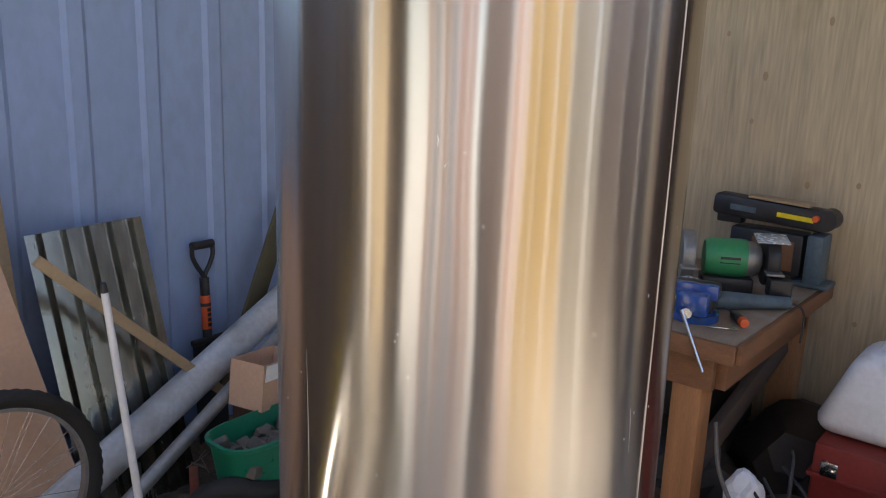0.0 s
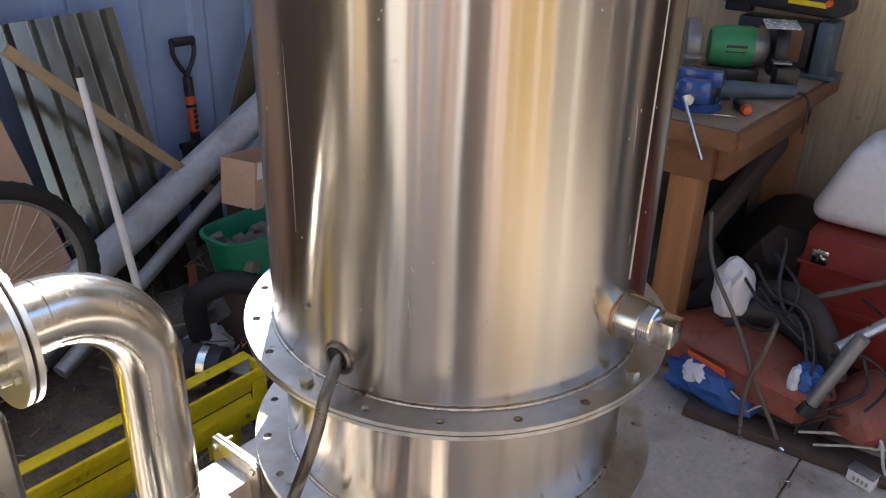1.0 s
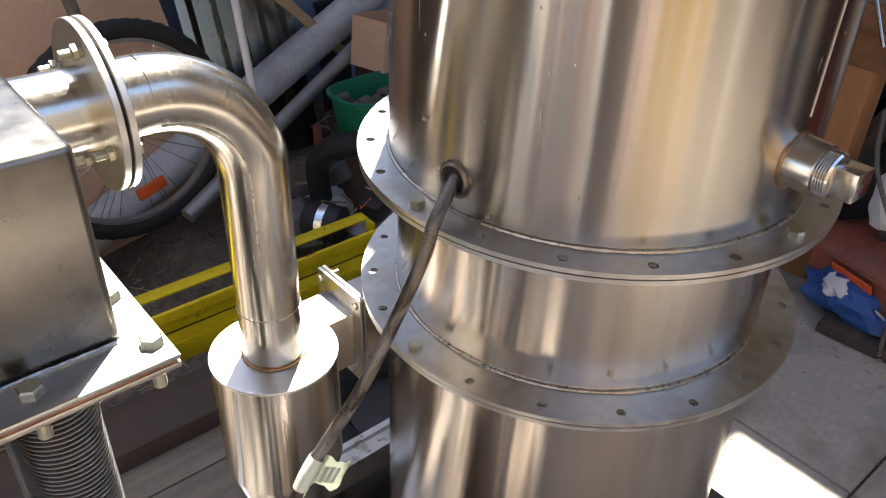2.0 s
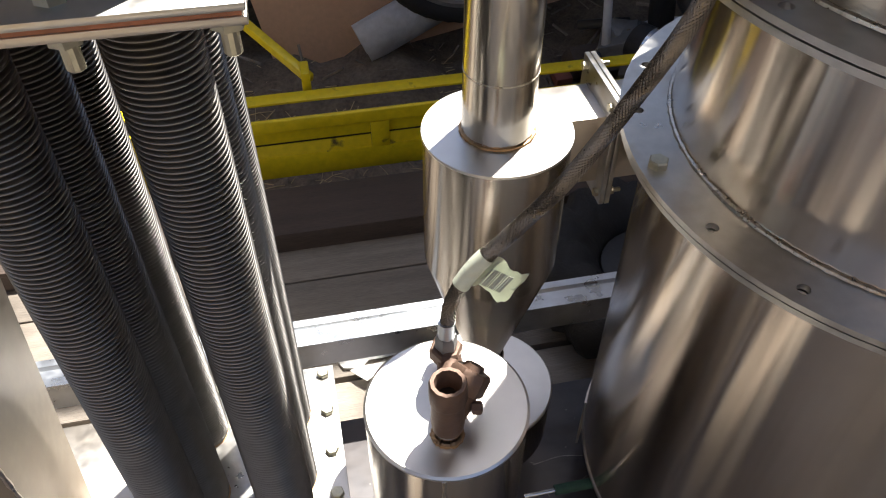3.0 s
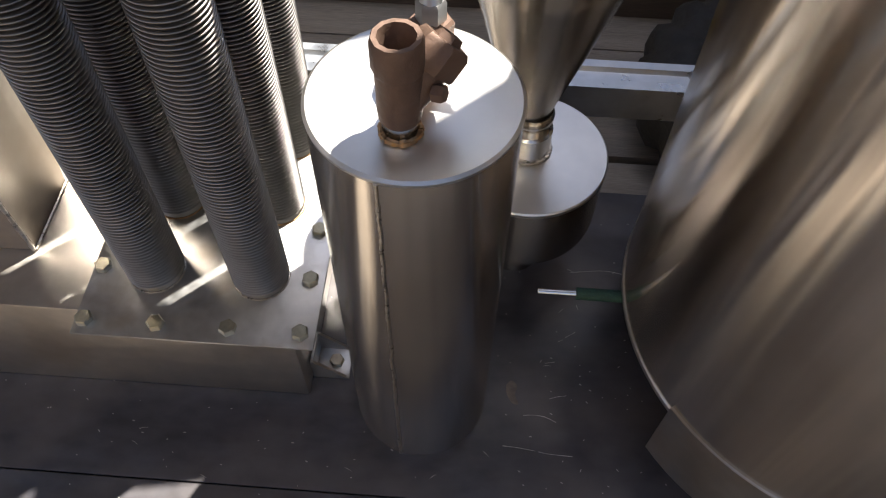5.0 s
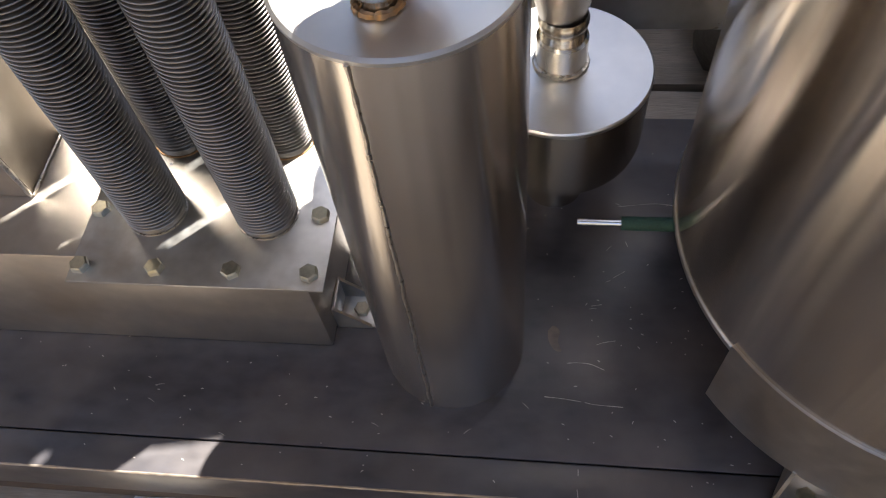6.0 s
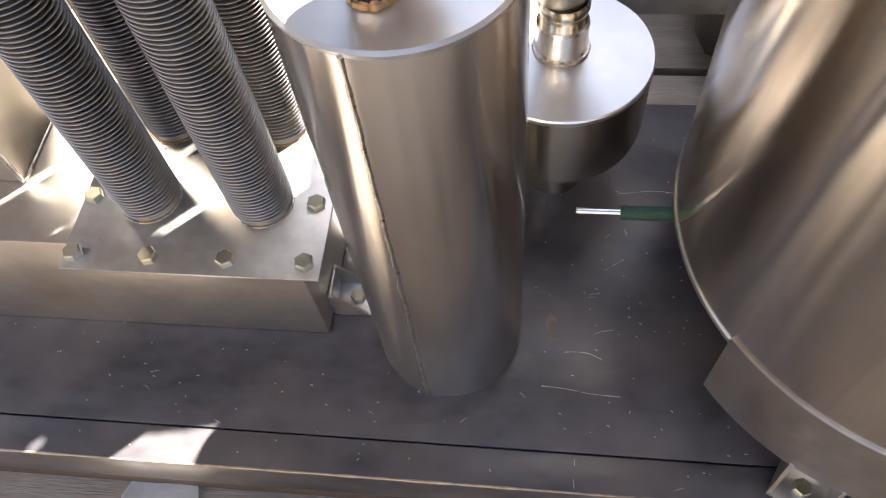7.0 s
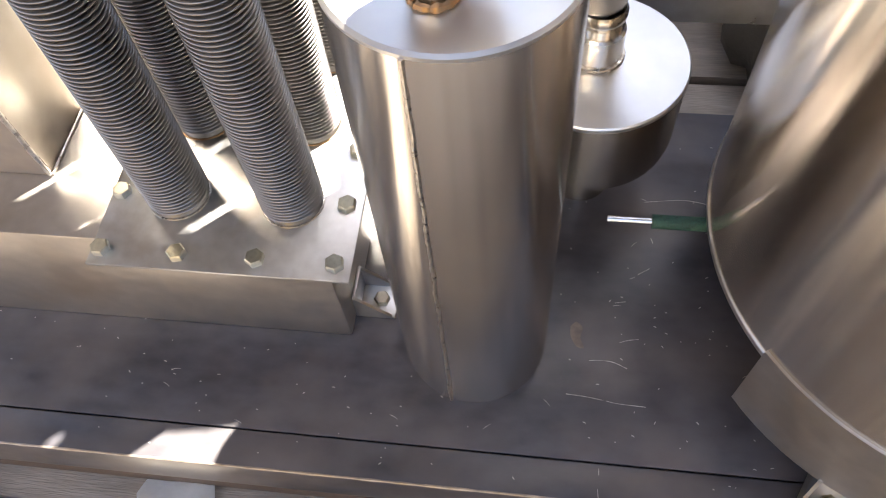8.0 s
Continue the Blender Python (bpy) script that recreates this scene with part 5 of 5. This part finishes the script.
grinder = thing("bench_grinder", (2.78, 1.0, 0.895), "green bench grinder with grey guards", "bench grinder")
gm = Matrix.Translation((2.86, 0.955, 0.896)) @ pose(0, 0, 0, 0, 0, 28)
part("motor_body", moved(lathe([(0, -0.085), (0.058, -0.085), (0.068, -0.072), (0.071, -0.03), (0.071, 0.045), (0.069, 0.060), (0, 0.060)], 36), gm @ pose(0, 0, 0.125, 90)), m_green2, grinder, "green enamel motor case")
part("end_bell", moved(lathe([(0, 0.058), (0.066, 0.060), (0.064, 0.085), (0.050, 0.108), (0.022, 0.120), (0, 0.120)], 36), gm @ pose(0, 0, 0.125, 90)), m_grey, grinder, "grey cast end bell")
part("eye_shield", moved(bx(-0.085, 0.015, -0.185, -0.075, 0.222, 0.227, 0.001), gm @ pose(0, 0, 0, 0, -8)), m_clear, grinder, "scratched clear eye shield")
part("rest_block", moved(bx(-0.155, -0.075, -0.20, -0.125, 0.02, 0.088, 0.006), gm), m_black, grinder, "black tool rest block")
part("plate", moved(bx(-0.0705, -0.066, -0.035, 0.035, 0.115, 0.140, 0.001), gm), m_black, grinder)
part("foot", moved(bx(-0.06, 0.06, -0.09, 0.09, 0, 0.06, 0.01), gm), m_black, grinder)
for s in (-1, 1):
    g1 = part("guard", moved(lathe([(0, -0.022), (0.088, -0.022), (0.092, -0.015), (0.092, 0.015), (0.088, 0.022), (0, 0.022)], 40), gm @ pose(0, s * 0.145, 0.125, 90)), m_black if s < 0 else m_grey, grinder, "round wheel guard")
    part("tool_rest", moved(bx(-0.13, -0.07, s * 0.145 - 0.03, s * 0.145 + 0.03, 0.095, 0.103, 0.002), gm), m_grey, g1)

sander = thing("belt_sander", (3.05, 0.85, 0.895), "black and blue-grey belt sanding machine on a stand", "belt sander")
sx = 3.17
part("stand", join(bx(sx - 0.05, sx + 0.08, 0.665, 0.725, 0.905, 1.10, 0.012), bx(sx - 0.05, sx + 0.08, 0.63, 0.78, 0.896, 0.915, 0.006)), m_teal, sander, "blue-grey cast stand")
part("motor_box", bx(sx - 0.03, sx + 0.09, 0.74, 1.02, 0.925, 1.09, 0.012), m_black, sander)
part("panel", bx(sx - 0.036, sx - 0.0305, 0.77, 0.93, 0.945, 1.06, 0.001), m_brown, sander, "red-brown front panel")
part("belt_arm", moved(bx(-0.045, 0.05, -0.20, 0.235, -0.036, 0.050, 0.020), Matrix.Translation((sx, 0.865, 1.155)) @ pose(0, 0, 0, 3)), m_black, sander, "black belt arm")
part("belt", moved(bx(-0.04, 0.045, -0.13, 0.10, 0.0495, 0.060, 0.004), Matrix.Translation((sx, 0.865, 1.155)) @ pose(0, 0, 0, 3)), m_card2, sander, "worn sanding belt")
part("end_roller", moved(cyl(0.040, -0.05, 0.05, 28), Matrix.Translation((sx, 0.672, 1.158)) @ pose(0, 0, 0, 0, 90)), m_black, sander)
part("yellow_label", moved(bx(-0.0475, -0.0455, -0.16, -0.02, -0.002, 0.016), Matrix.Translation((sx, 0.865, 1.155)) @ pose(0, 0, 0, 3)), m_yellow, sander, "yellow outlined label bar")
part("pale_label", moved(bx(-0.0475, -0.0455, 0.06, 0.16, -0.006, 0.016), Matrix.Translation((sx, 0.865, 1.155)) @ pose(0, 0, 0, 3)), m_teal, sander)
part("knob", moved(cyl(0.012, -0.02, 0.02, 16), Matrix.Translation((sx - 0.052, 0.70, 1.165)) @ pose(0, 0, 0, 0, 90)), m_orange, sander, "orange release knob")
part("bracket", bx(sx - 0.03, sx + 0.03, 0.98, 1.08, 1.10, 1.20, 0.008), m_black, sander)
sander.location.y += 0.035
jar = thing("upturned_cup", (2.60, 1.02, 0.895), "clear plastic dome cup standing on the bench", "cup")
part("cup", lathe([(0.055, 0.0), (0.052, 0.05), (0.035, 0.085), (0.0, 0.095)], 28, (2.60, 0.99, 0.896)), m_clear, jar)
gun = thing("angle_grinder", (2.62, 0.83, 0.895), "dark green angle grinder lying on the bench", "angle grinder")
part("body", sweep([(2.56, 0.93, 0.926), (2.62, 0.86, 0.926), (2.70, 0.77, 0.924), (2.77, 0.70, 0.920)], [0.03, 0.031, 0.024, 0.021], 20), m_teal, gun)
part("gear_head", sweep([(2.53, 0.965, 0.926), (2.56, 0.93, 0.926)], [0.026, 0.030], 18), m_grey, gun)
part("disc_guard", cyl(0.055, 0.897, 0.912, 30, (2.52, 0.985, 0)), m_black, gun)
part("cord", sweep(smooth_line([(2.77, 0.70, 0.92), (2.80, 0.668, 0.905), (2.81, 0.655, 0.86), (2.80, 0.655, 0.78)], 6), 0.004, 8), m_black, gun)
drv = thing("screwdriver", (2.47, 0.80, 0.895), "screwdriver with an orange and black handle on the bench", "screwdriver")
part("handle", sweep([(2.53, 0.800, 0.911), (2.47, 0.752, 0.911)], [0.014, 0.016], 14), m_black, drv)
part("end_cap", sweep([(2.47, 0.752, 0.911), (2.452, 0.738, 0.911)], [0.017, 0.014], 14), m_orange, drv, "orange end cap")
part("blade", sweep([(2.53, 0.800, 0.911), (2.61, 0.86, 0.905)], 0.0035, 8), m_chrome, drv)
sp = thing("spanner", (2.40, 0.78, 0.895), "small steel spanner on the bench edge", "spanner")
part("shank", beam((2.37, 0.83, 0.900), (2.40, 0.76, 0.900), 0.010, 0.005, 0.001), m_chrome, sp)
part("jaw", moved(ring(0.007, 0.013, 0, 0.006, 14), pose(2.402, 0.755, 0.897)), m_chrome, sp)

can = thing("jerry_can", (2.75, 0.38, 0.53), "translucent white plastic jerry can on the red tool box", "jerry can")
bm = bx(-0.12, 0.13, -0.26, 0.155, 0, 0.30, 0.055, seg=4)
for v in bm.verts:
    v.co.y -= 0.10 * max(0.0, v.co.z - 0.05) / 0.25 * (v.co.y + 0.26) / 0.415
part("body", moved(bm, Matrix.Translation((2.78, 0.395, 0.535))), m_white, can)
part("handle", sweep(smooth_line([(2.78, 0.385, 0.825), (2.78, 0.36, 0.875), (2.78, 0.29, 0.88), (2.78, 0.23, 0.835)], 6), 0.024, 14), m_white, can)
part("cap", moved(cyl(0.04, 0, 0.05, 24), Matrix.Translation((2.78, 0.17, 0.835))), m_white, can)
chest = thing("red_toolbox", (2.8, 0.2, 0.0), "large red steel tool chest with pressed ribs", "tool chest")
part("chest", bx(2.60, 3.10, -0.55, 0.52, 0.10, 0.530, 0.012), m_red, chest)
part("lid_lip", bx(2.588, 3.11, -0.56, 0.53, 0.415, 0.432, 0.004), m_red, chest)
part("rib", bx(2.592, 2.5995, -0.50, 0.47, 0.27, 0.30, 0.003), m_red, chest)
part("latch", bx(2.585, 2.5995, 0.44, 0.49, 0.43, 0.48, 0.002), m_chrome, chest, "bright latch")
part("plinth", bx(2.63, 3.08, -0.53, 0.49, 0.0, 0.099, 0.004), m_black, chest)
# dark lumps added as the murky shade below and beside the bench
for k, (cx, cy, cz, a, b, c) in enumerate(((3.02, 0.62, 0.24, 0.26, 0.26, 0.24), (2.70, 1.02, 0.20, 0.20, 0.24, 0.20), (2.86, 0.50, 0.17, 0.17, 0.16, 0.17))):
    tp = thing("murky_dark", (cx, cy, 0.0), "added dark crumpled lump for the murk under the bench", "tarpaulin", "tarpaulins")
    part("lump", crumple((cx, cy, cz), (a, b, c), 60 + k, amp=0.18), m_murk, tp, "", 0.4)

# broken mower deck and clutter at the foot of the bench
deck = thing("mower_deck", (2.33, 0.55, 0.0), "faded red broken mower deck lying on the floor", "mower deck")
bm = bmesh.new()
ring_pts = [(2.265, 0.785), (2.235, 0.66), (2.185, 0.47), (2.165, 0.345), (2.25, 0.27), (2.42, 0.33), (2.55, 0.46), (2.58, 0.62), (2.50, 0.76), (2.38, 0.83)]
c = Vector((2.37, 0.55, 0.225))
rows = []
for k, (s, z) in enumerate(((1.0, 0.175), (1.02, 0.19), (0.97, 0.20), (0.90, 0.215), (0.6, 0.235), (0.25, 0.262))):
    rows.append([bm.verts.new((c.x + (x - c.x) * s, c.y + (y - c.y) * s, z)) for x, y in ring_pts])
low = [bm.verts.new((c.x + (x - c.x) * 0.99, c.y + (y - c.y) * 0.99, 0.10)) for x, y in ring_pts]
n = len(ring_pts)
for a, b in zip([low] + rows, rows):
    for i in range(n):
        bm.faces.new((a[i], a[(i + 1) % n], b[(i + 1) % n], b[i]))
bm.faces.new(rows[-1])
part("deck", bm, m_rust, deck)
part("rim_lip", sweep([(x, y, 0.182) for x, y in ring_pts] + [(*ring_pts[0], 0.182)], 0.007, 8), m_rust, deck)
fl = part("side_flap", moved(bx(-0.05, 0.09, -0.003, 0.003, -0.05, 0.03, 0.002), Matrix.Translation((2.218, 0.62, 0.145)) @ pose(0, 0, 0, -25, 0, 74)), m_orange, deck, "bright orange side flap")
part("shroud", sweep(smooth_line([(2.36, 0.66, 0.27), (2.40, 0.55, 0.31), (2.40, 0.43, 0.30), (2.36, 0.33, 0.24)], 8), 0.055, 20), m_black, deck, "black rubber hose end")
fender = thing("red_fender", (2.33, 0.2, 0.0), "second faded red sheet metal cover beside the deck", "cover")
bm = crumple((2.34, 0.185, 0.14), (0.17, 0.11, 0.09), 5, amp=0.12)
part("cover", bm, m_rust, fender, "", 0.5)
blueb = thing("blue_bag", (2.2, 0.58, 0.0), "blue plastic sack with white print under the deck", "sack")
part("sack", crumple((2.255, 0.60, 0.075), (0.085, 0.15, 0.075), 7), m_bluepaint, blueb, "", 0.35)
part("white_band", crumple((2.222, 0.66, 0.115), (0.05, 0.05, 0.03), 12), m_white, blueb, "white printed band", 0.35)
blueb2 = thing("blue_rag", (2.21, 0.36, 0.2), "bunched blue and white rag on the deck", "rag")
part("rag", crumple((2.225, 0.345, 0.225), (0.045, 0.04, 0.055), 17), m_bluepaint, blueb2, "", 0.35)
part("white_side", crumple((2.20, 0.375, 0.225), (0.025, 0.02, 0.05), 19), m_white, blueb2, "", 0.35)
board = thing("floor_plank", (2.24, 0.3, 0.0), "dark grey plank lying along the clutter", "plank")
part("plank", beam((2.17, 0.66, 0.018), (2.27, -0.35, 0.018), 0.10, 0.034, 0.003), m_beam, board)
milk = thing("plastic_bag", (2.37, 0.65, 0.2), "cloudy white plastic bag standing crumpled on the deck", "plastic bag")
part("bag", crumple((2.36, 0.645, 0.365), (0.06, 0.062, 0.105), 4, amp=0.22), m_white, milk, "", 0.25)


def cable(name, label, pts, r, material):
    t = thing(name, pts[0], label, "cable", "loose cables")
    part("cable", sweep(smooth_line(pts, 8), r, 9), material, t)
    return t


c1 = cable("grey_cable", "stiff grey cable hanging over the deck", [(2.36, 0.76, 0.60), (2.28, 0.70, 0.47), (2.22, 0.57, 0.32), (2.19, 0.488, 0.193), (2.165, 0.40, 0.07), (2.155, 0.36, 0.012)], 0.0066, m_cable)
part("end_crimp", sweep([(2.155, 0.36, 0.012), (2.150, 0.345, 0.010)], 0.007, 10), m_chrome, c1)
c2 = cable("grey_cable", "stiff grey cable hanging over the deck", [(2.30, 0.49, 0.35), (2.22, 0.465, 0.36), (2.19, 0.475, 0.27), (2.178, 0.495, 0.17), (2.16, 0.49, 0.07), (2.135, 0.475, 0.012)], 0.0066, m_cable)
part("end_crimp", sweep([(2.135, 0.475, 0.012), (2.125, 0.468, 0.010)], 0.008, 10), m_chrome, c2)
for k, pts in enumerate((
        [(2.33, 0.62, 0.44), (2.28, 0.52, 0.38), (2.24, 0.42, 0.40), (2.22, 0.36, 0.28), (2.19, 0.33, 0.14), (2.24, 0.20, 0.24), (2.27, 0.23, 0.33)],
        [(2.42, 0.70, 0.42), (2.34, 0.62, 0.30), (2.30, 0.50, 0.30), (2.33, 0.45, 0.44), (2.42, 0.56, 0.50)],
        [(2.30, 0.58, 0.50), (2.24, 0.50, 0.45), (2.21, 0.40, 0.44), (2.20, 0.345, 0.33), (2.195, 0.335, 0.18), (2.18, 0.335, 0.06)],
        [(2.36, 0.40, 0.30), (2.26, 0.30, 0.31), (2.22, 0.22, 0.36), (2.23, 0.15, 0.30), (2.21, 0.19, 0.19), (2.19, 0.27, 0.15), (2.19, 0.32, 0.10)],
        [(2.50, 0.56, 0.52), (2.40, 0.53, 0.53), (2.32, 0.50, 0.42), (2.30, 0.42, 0.34), (2.40, 0.36, 0.34)],
        [(2.46, 0.30, 0.42), (2.36, 0.18, 0.40), (2.30, 0.10, 0.32), (2.24, 0.09, 0.20), (2.22, 0.14, 0.09)],
        [(2.44, 0.60, 0.36), (2.34, 0.55, 0.40), (2.28, 0.47, 0.36), (2.27, 0.36, 0.29), (2.22, 0.27, 0.20)])):
    cable("black_cable", "thin black cable looped over the clutter", pts, (0.005, 0.005, 0.0045, 0.004, 0.006, 0.004, 0.005)[k], m_black)
cable("white_cable", "thin white cable trailing to the floor", [(2.20, 0.33, 0.06), (2.21, 0.22, 0.10), (2.22, 0.13, 0.09), (2.19, 0.12, 0.14), (2.20, 0.08, 0.03), (2.24, 0.0, 0.04)], 0.0045, m_wcable)
cable("white_cable", "thin white cable trailing to the floor", [(2.18, 0.28, 0.05), (2.20, 0.17, 0.09), (2.24, 0.05, 0.10), (2.28, -0.1, 0.08)], 0.004, m_wcable)
cable("white_cable", "thin white cable trailing to the floor", [(2.20, 0.62, 0.13), (2.19, 0.52, 0.10), (2.19, 0.49, 0.06), (2.185, 0.44, 0.11), (2.19, 0.36, 0.14)], 0.0035, m_wcable)
tubes = thing("steel_tube", (2.3, 0.3, 0.1), "dull grey tube with a black clamp leaning on the clutter", "tube")
part("tube", sweep([(2.185, 0.325, 0.15), (2.235, 0.242, 0.41)], 0.021, 16), m_grey, tubes)
part("clamp", moved(ring(0.0215, 0.032, -0.02, 0.02, 20), Matrix.Translation((2.188, 0.322, 0.16)) @ pose(0, 0, 0, 20, 8)), m_black, tubes)
tube2 = thing("steel_tube", (2.25, 0.28, 0.35), "pale grey steel tube lying over the clutter", "tube")
part("tube", sweep([(2.235, 0.298, 0.352), (2.60, -0.02, 0.60)], 0.0165, 16), m_galv, tube2)
tube3 = thing("rubber_duct", (2.35, 0.5, 0.35), "bent dusty black rubber duct on the deck", "duct")
part("duct", sweep(smooth_line([(2.42, 0.62, 0.33), (2.38, 0.50, 0.40), (2.34, 0.40, 0.39), (2.30, 0.32, 0.30), (2.29, 0.29, 0.22)], 8), 0.036, 18), m_murk, tube3)
st = thing("grey_rod", (2.4, 0.3, 0.4), "long grey rod lying over the red tool chest", "rod")
part("rod", sweep([(2.42, 0.47, 0.36), (2.56, 0.10, 0.555), (2.64, -0.12, 0.67)], 0.009, 10), m_cable, st)
batt = thing("battery_pack", (2.20, 0.14, 0.0), "small cream plastic pack with grey print on the floor", "battery pack")
bmx = Matrix.Translation((2.165, 0.135, 0.0)) @ pose(0, 0, 0, 0, 0, -14)
part("case", moved(bx(-0.020, 0.020, -0.036, 0.036, 0.0, 0.040, 0.004), bmx), m_paper, batt)
part("top_plate", moved(bx(-0.022, 0.022, -0.038, 0.038, 0.0405, 0.047, 0.002), bmx), m_grey, batt)
part("print_bars", moved(join(*[bx(-0.0212, -0.0204, -0.026 + 0.012 * k, -0.018 + 0.012 * k, 0.012, 0.026) for k in range(4)]), bmx), m_ink, batt)
tw = thing("steel_offcut", (2.03, 0.30, 0.0), "small bent bright wire offcut on the floor", "offcut")
part("wire", sweep(smooth_line([(1.985, 0.30, 0.004), (2.01, 0.312, 0.008), (2.03, 0.29, 0.004), (2.0, 0.285, 0.006)], 5), 0.0022, 6), m_chrome, tw)

# grit, chips and leaf bits on the floor
rnd = random.Random(41)
bm = bmesh.new()
for k in range(420):
    x, y = rnd.uniform(1.15, 2.3), rnd.uniform(-0.25, 1.0)
    if k % 2:
        x, y = rnd.gauss(2.12, 0.09), rnd.uniform(-0.1, 0.85)
    r = rnd.choice((0.0015, 0.002, 0.003, 0.005))
    q = Matrix.Translation((x, y, r * 0.35)) @ pose(0, 0, 0, rnd.uniform(0, 20), rnd.uniform(0, 20), rnd.uniform(0, 180)) @ Matrix.Diagonal((r * rnd.uniform(1, 2.5), r, r * 0.5, 1))
    bmesh.ops.create_cube(bm, size=1, matrix=q)
tagged(part("floor_grit", bm, m_straw), "fine grit, chips and straw bits on the floor", "grit", kind="stuff")

# unseen boards across the yard, added for colour bands reflected in the steel


def upright(p, q, z1, t=0.02):
    """A board standing from p to q on the yard."""
    a, b = Vector((*p, (z1 - 0.155) / 2)), Vector((*q, (z1 - 0.155) / 2))
    return beam(a, b, t, z1 + 0.155, 0.002)


def boards(name, label, category, runs, material, z1):
    th = thing(name, (*runs[0][0], 0.0), label, category)
    for p, q in runs:
        part("board", upright(p, q, z1), material, th)


boards("gold_band_boards", "unseen golden boards, added for the gold band in the steel", "hoarding", [((-1.06, -2.20), (-0.80, -2.31)), ((-0.78, -2.32), (-0.30, -2.50)), ((-0.26, -2.51), (0.10, -2.63))], m_goldply, 2.9)
boards("pink_board", "unseen tall pinkish boards, added for the pink band in the steel", "board", [((-1.36, -1.98), (-1.22, -2.09)), ((-1.18, -2.12), (-1.10, -2.18))], m_pinkboard, 2.9)
boards("dark_band_leaf", "unseen dark board, added for a dark band in the steel", "gate", [((-1.90, -1.42), (-1.40, -1.95))], m_beam, 2.9)
boards("khaki_boards", "unseen grey-brown boards, added for a dull band in the steel", "hoarding", [((0.13, -2.66), (0.80, -2.69)), ((0.86, -2.69), (1.12, -2.66))], m_khaki, 2.9)
boards("dark_band_boards", "unseen dark brown boards, added for the broad dark band in the steel", "cupboard", [((1.13, -2.66), (1.82, -2.45)), ((1.83, -2.44), (2.40, -2.14)), ((2.42, -2.13), (2.75, -1.88))], m_beam, 2.9)
boards("cream_board", "unseen narrow cream board, added for a thin bright band in the steel", "board", [((2.90, -1.74), (2.98, -1.65))], m_card, 2.6)
boards("pale_band_boards", "unseen pale boards beyond the gateway, added for reflected bands", "fence", [((-3.88, -0.55), (-3.88, -0.85)), ((-3.88, -1.22), (-3.88, -1.62))], m_lilac, 2.9)
boards("pinkish_band_boards", "unseen pinkish boards beyond the gateway, added for reflected bands", "fence", [((-3.88, -0.30), (-3.88, -0.50)), ((-3.88, -0.96), (-3.88, -1.18)), ((-3.88, -1.67), (-3.88, -2.05)), ((-3.88, -2.12), (-3.88, -2.50))], m_pinkboard, 2.9)
boards("dark_side_boards", "unseen dark boards beside the yard, added to darken the steel's edge", "hoarding", [((3.02, -1.62), (3.24, -1.05)), ((3.26, -1.02), (3.29, -0.46))], m_beam, 2.69)
# out of view; added so the drum's left side reflects dark brown
cup = thing("unseen_dark_cabinet", (-1.2, 2.4, 0.0), "unseen tall dark brown cabinet, added to darken the drum's reflection", "cabinet")
part("body", bx(-2.45, -0.05, 2.20, 2.56, 0.0, 2.40, 0.006), m_beam, cup)
for k in range(4):
    dr = part("door", bx(-2.44 + 0.6 * k, -1.852 + 0.6 * k, 2.180, 2.1985, 0.06, 2.38, 0.004), m_beam, cup)
    part("handle", bx(-1.90 + 0.6 * k, -1.885 + 0.6 * k, 2.160, 2.1795, 1.0, 1.14, 0.003), m_grey, dr)
# another unseen dark mass for the drum to reflect
brown = thing("unseen_brown_stack", (-2.3, 0.9, 0.0), "unseen dark brown stack by the gateway, added to darken reflections", "timber stack")
for k in range(9):
    part("plank", bx(-2.55, -2.35, 0.50 + 0.01 * (k % 2), 0.98, 0.002 + 0.2 * k, 0.198 + 0.2 * k, 0.006), m_beam, brown)

# ---- floor slabs and wall boards ----
rnd = random.Random(90)
xs = [X0, -1.75, -0.9, -0.05, 0.8, 1.62, 2.45, X1]
ys = [Y0, -1.75, -0.9, -0.30, 0.30, 0.92, 1.55, 2.1, Y1]
for i in range(len(xs) - 1):
    for j in range(len(ys) - 1):
        part("slab", bx(xs[i] + 0.003, xs[i + 1] - 0.003, ys[j] + 0.003, ys[j + 1] - 0.003, -0.03, rnd.uniform(-0.003, 0.0), 0.003, seg=1), m_concrete, floor)
for a, b in ((-2.6, -2.1), (-2.1, -0.9), (-0.9, 0.25), (0.25, 1.45), (1.45, 2.60)):
    for z0, z1 in ((0.0, 2.44), (2.446, ROOF)):
        part("panel", bx(X1, X1 + 0.018, a + 0.002, b - 0.002, z0, z1 - 0.001, 0.0012, seg=1), m_ply, wall_east)
# knots in the plywood
rnd = random.Random(19)
for y, z in ((1.049, 1.676), (0.837, 1.261), (0.829, 1.885), (0.593, 0.74), (1.083, 1.495), (0.653, 1.279), (1.216, 1.841)):
    r = rnd.uniform(0.007, 0.012)
    knot = lathe([(0, 0.0012), (r * 0.5, 0.0011), (r, 0.0004), (r * 1.05, -0.001)], 14)
    part("knot", moved(knot, Matrix.Translation((X1 - 0.0002, y, z)) @ pose(0, 0, 0, 0, -90) @ Matrix.Diagonal((rnd.uniform(1.2, 1.9), 1, 1, 1))), m_card2, wall_east, "small brown knot")
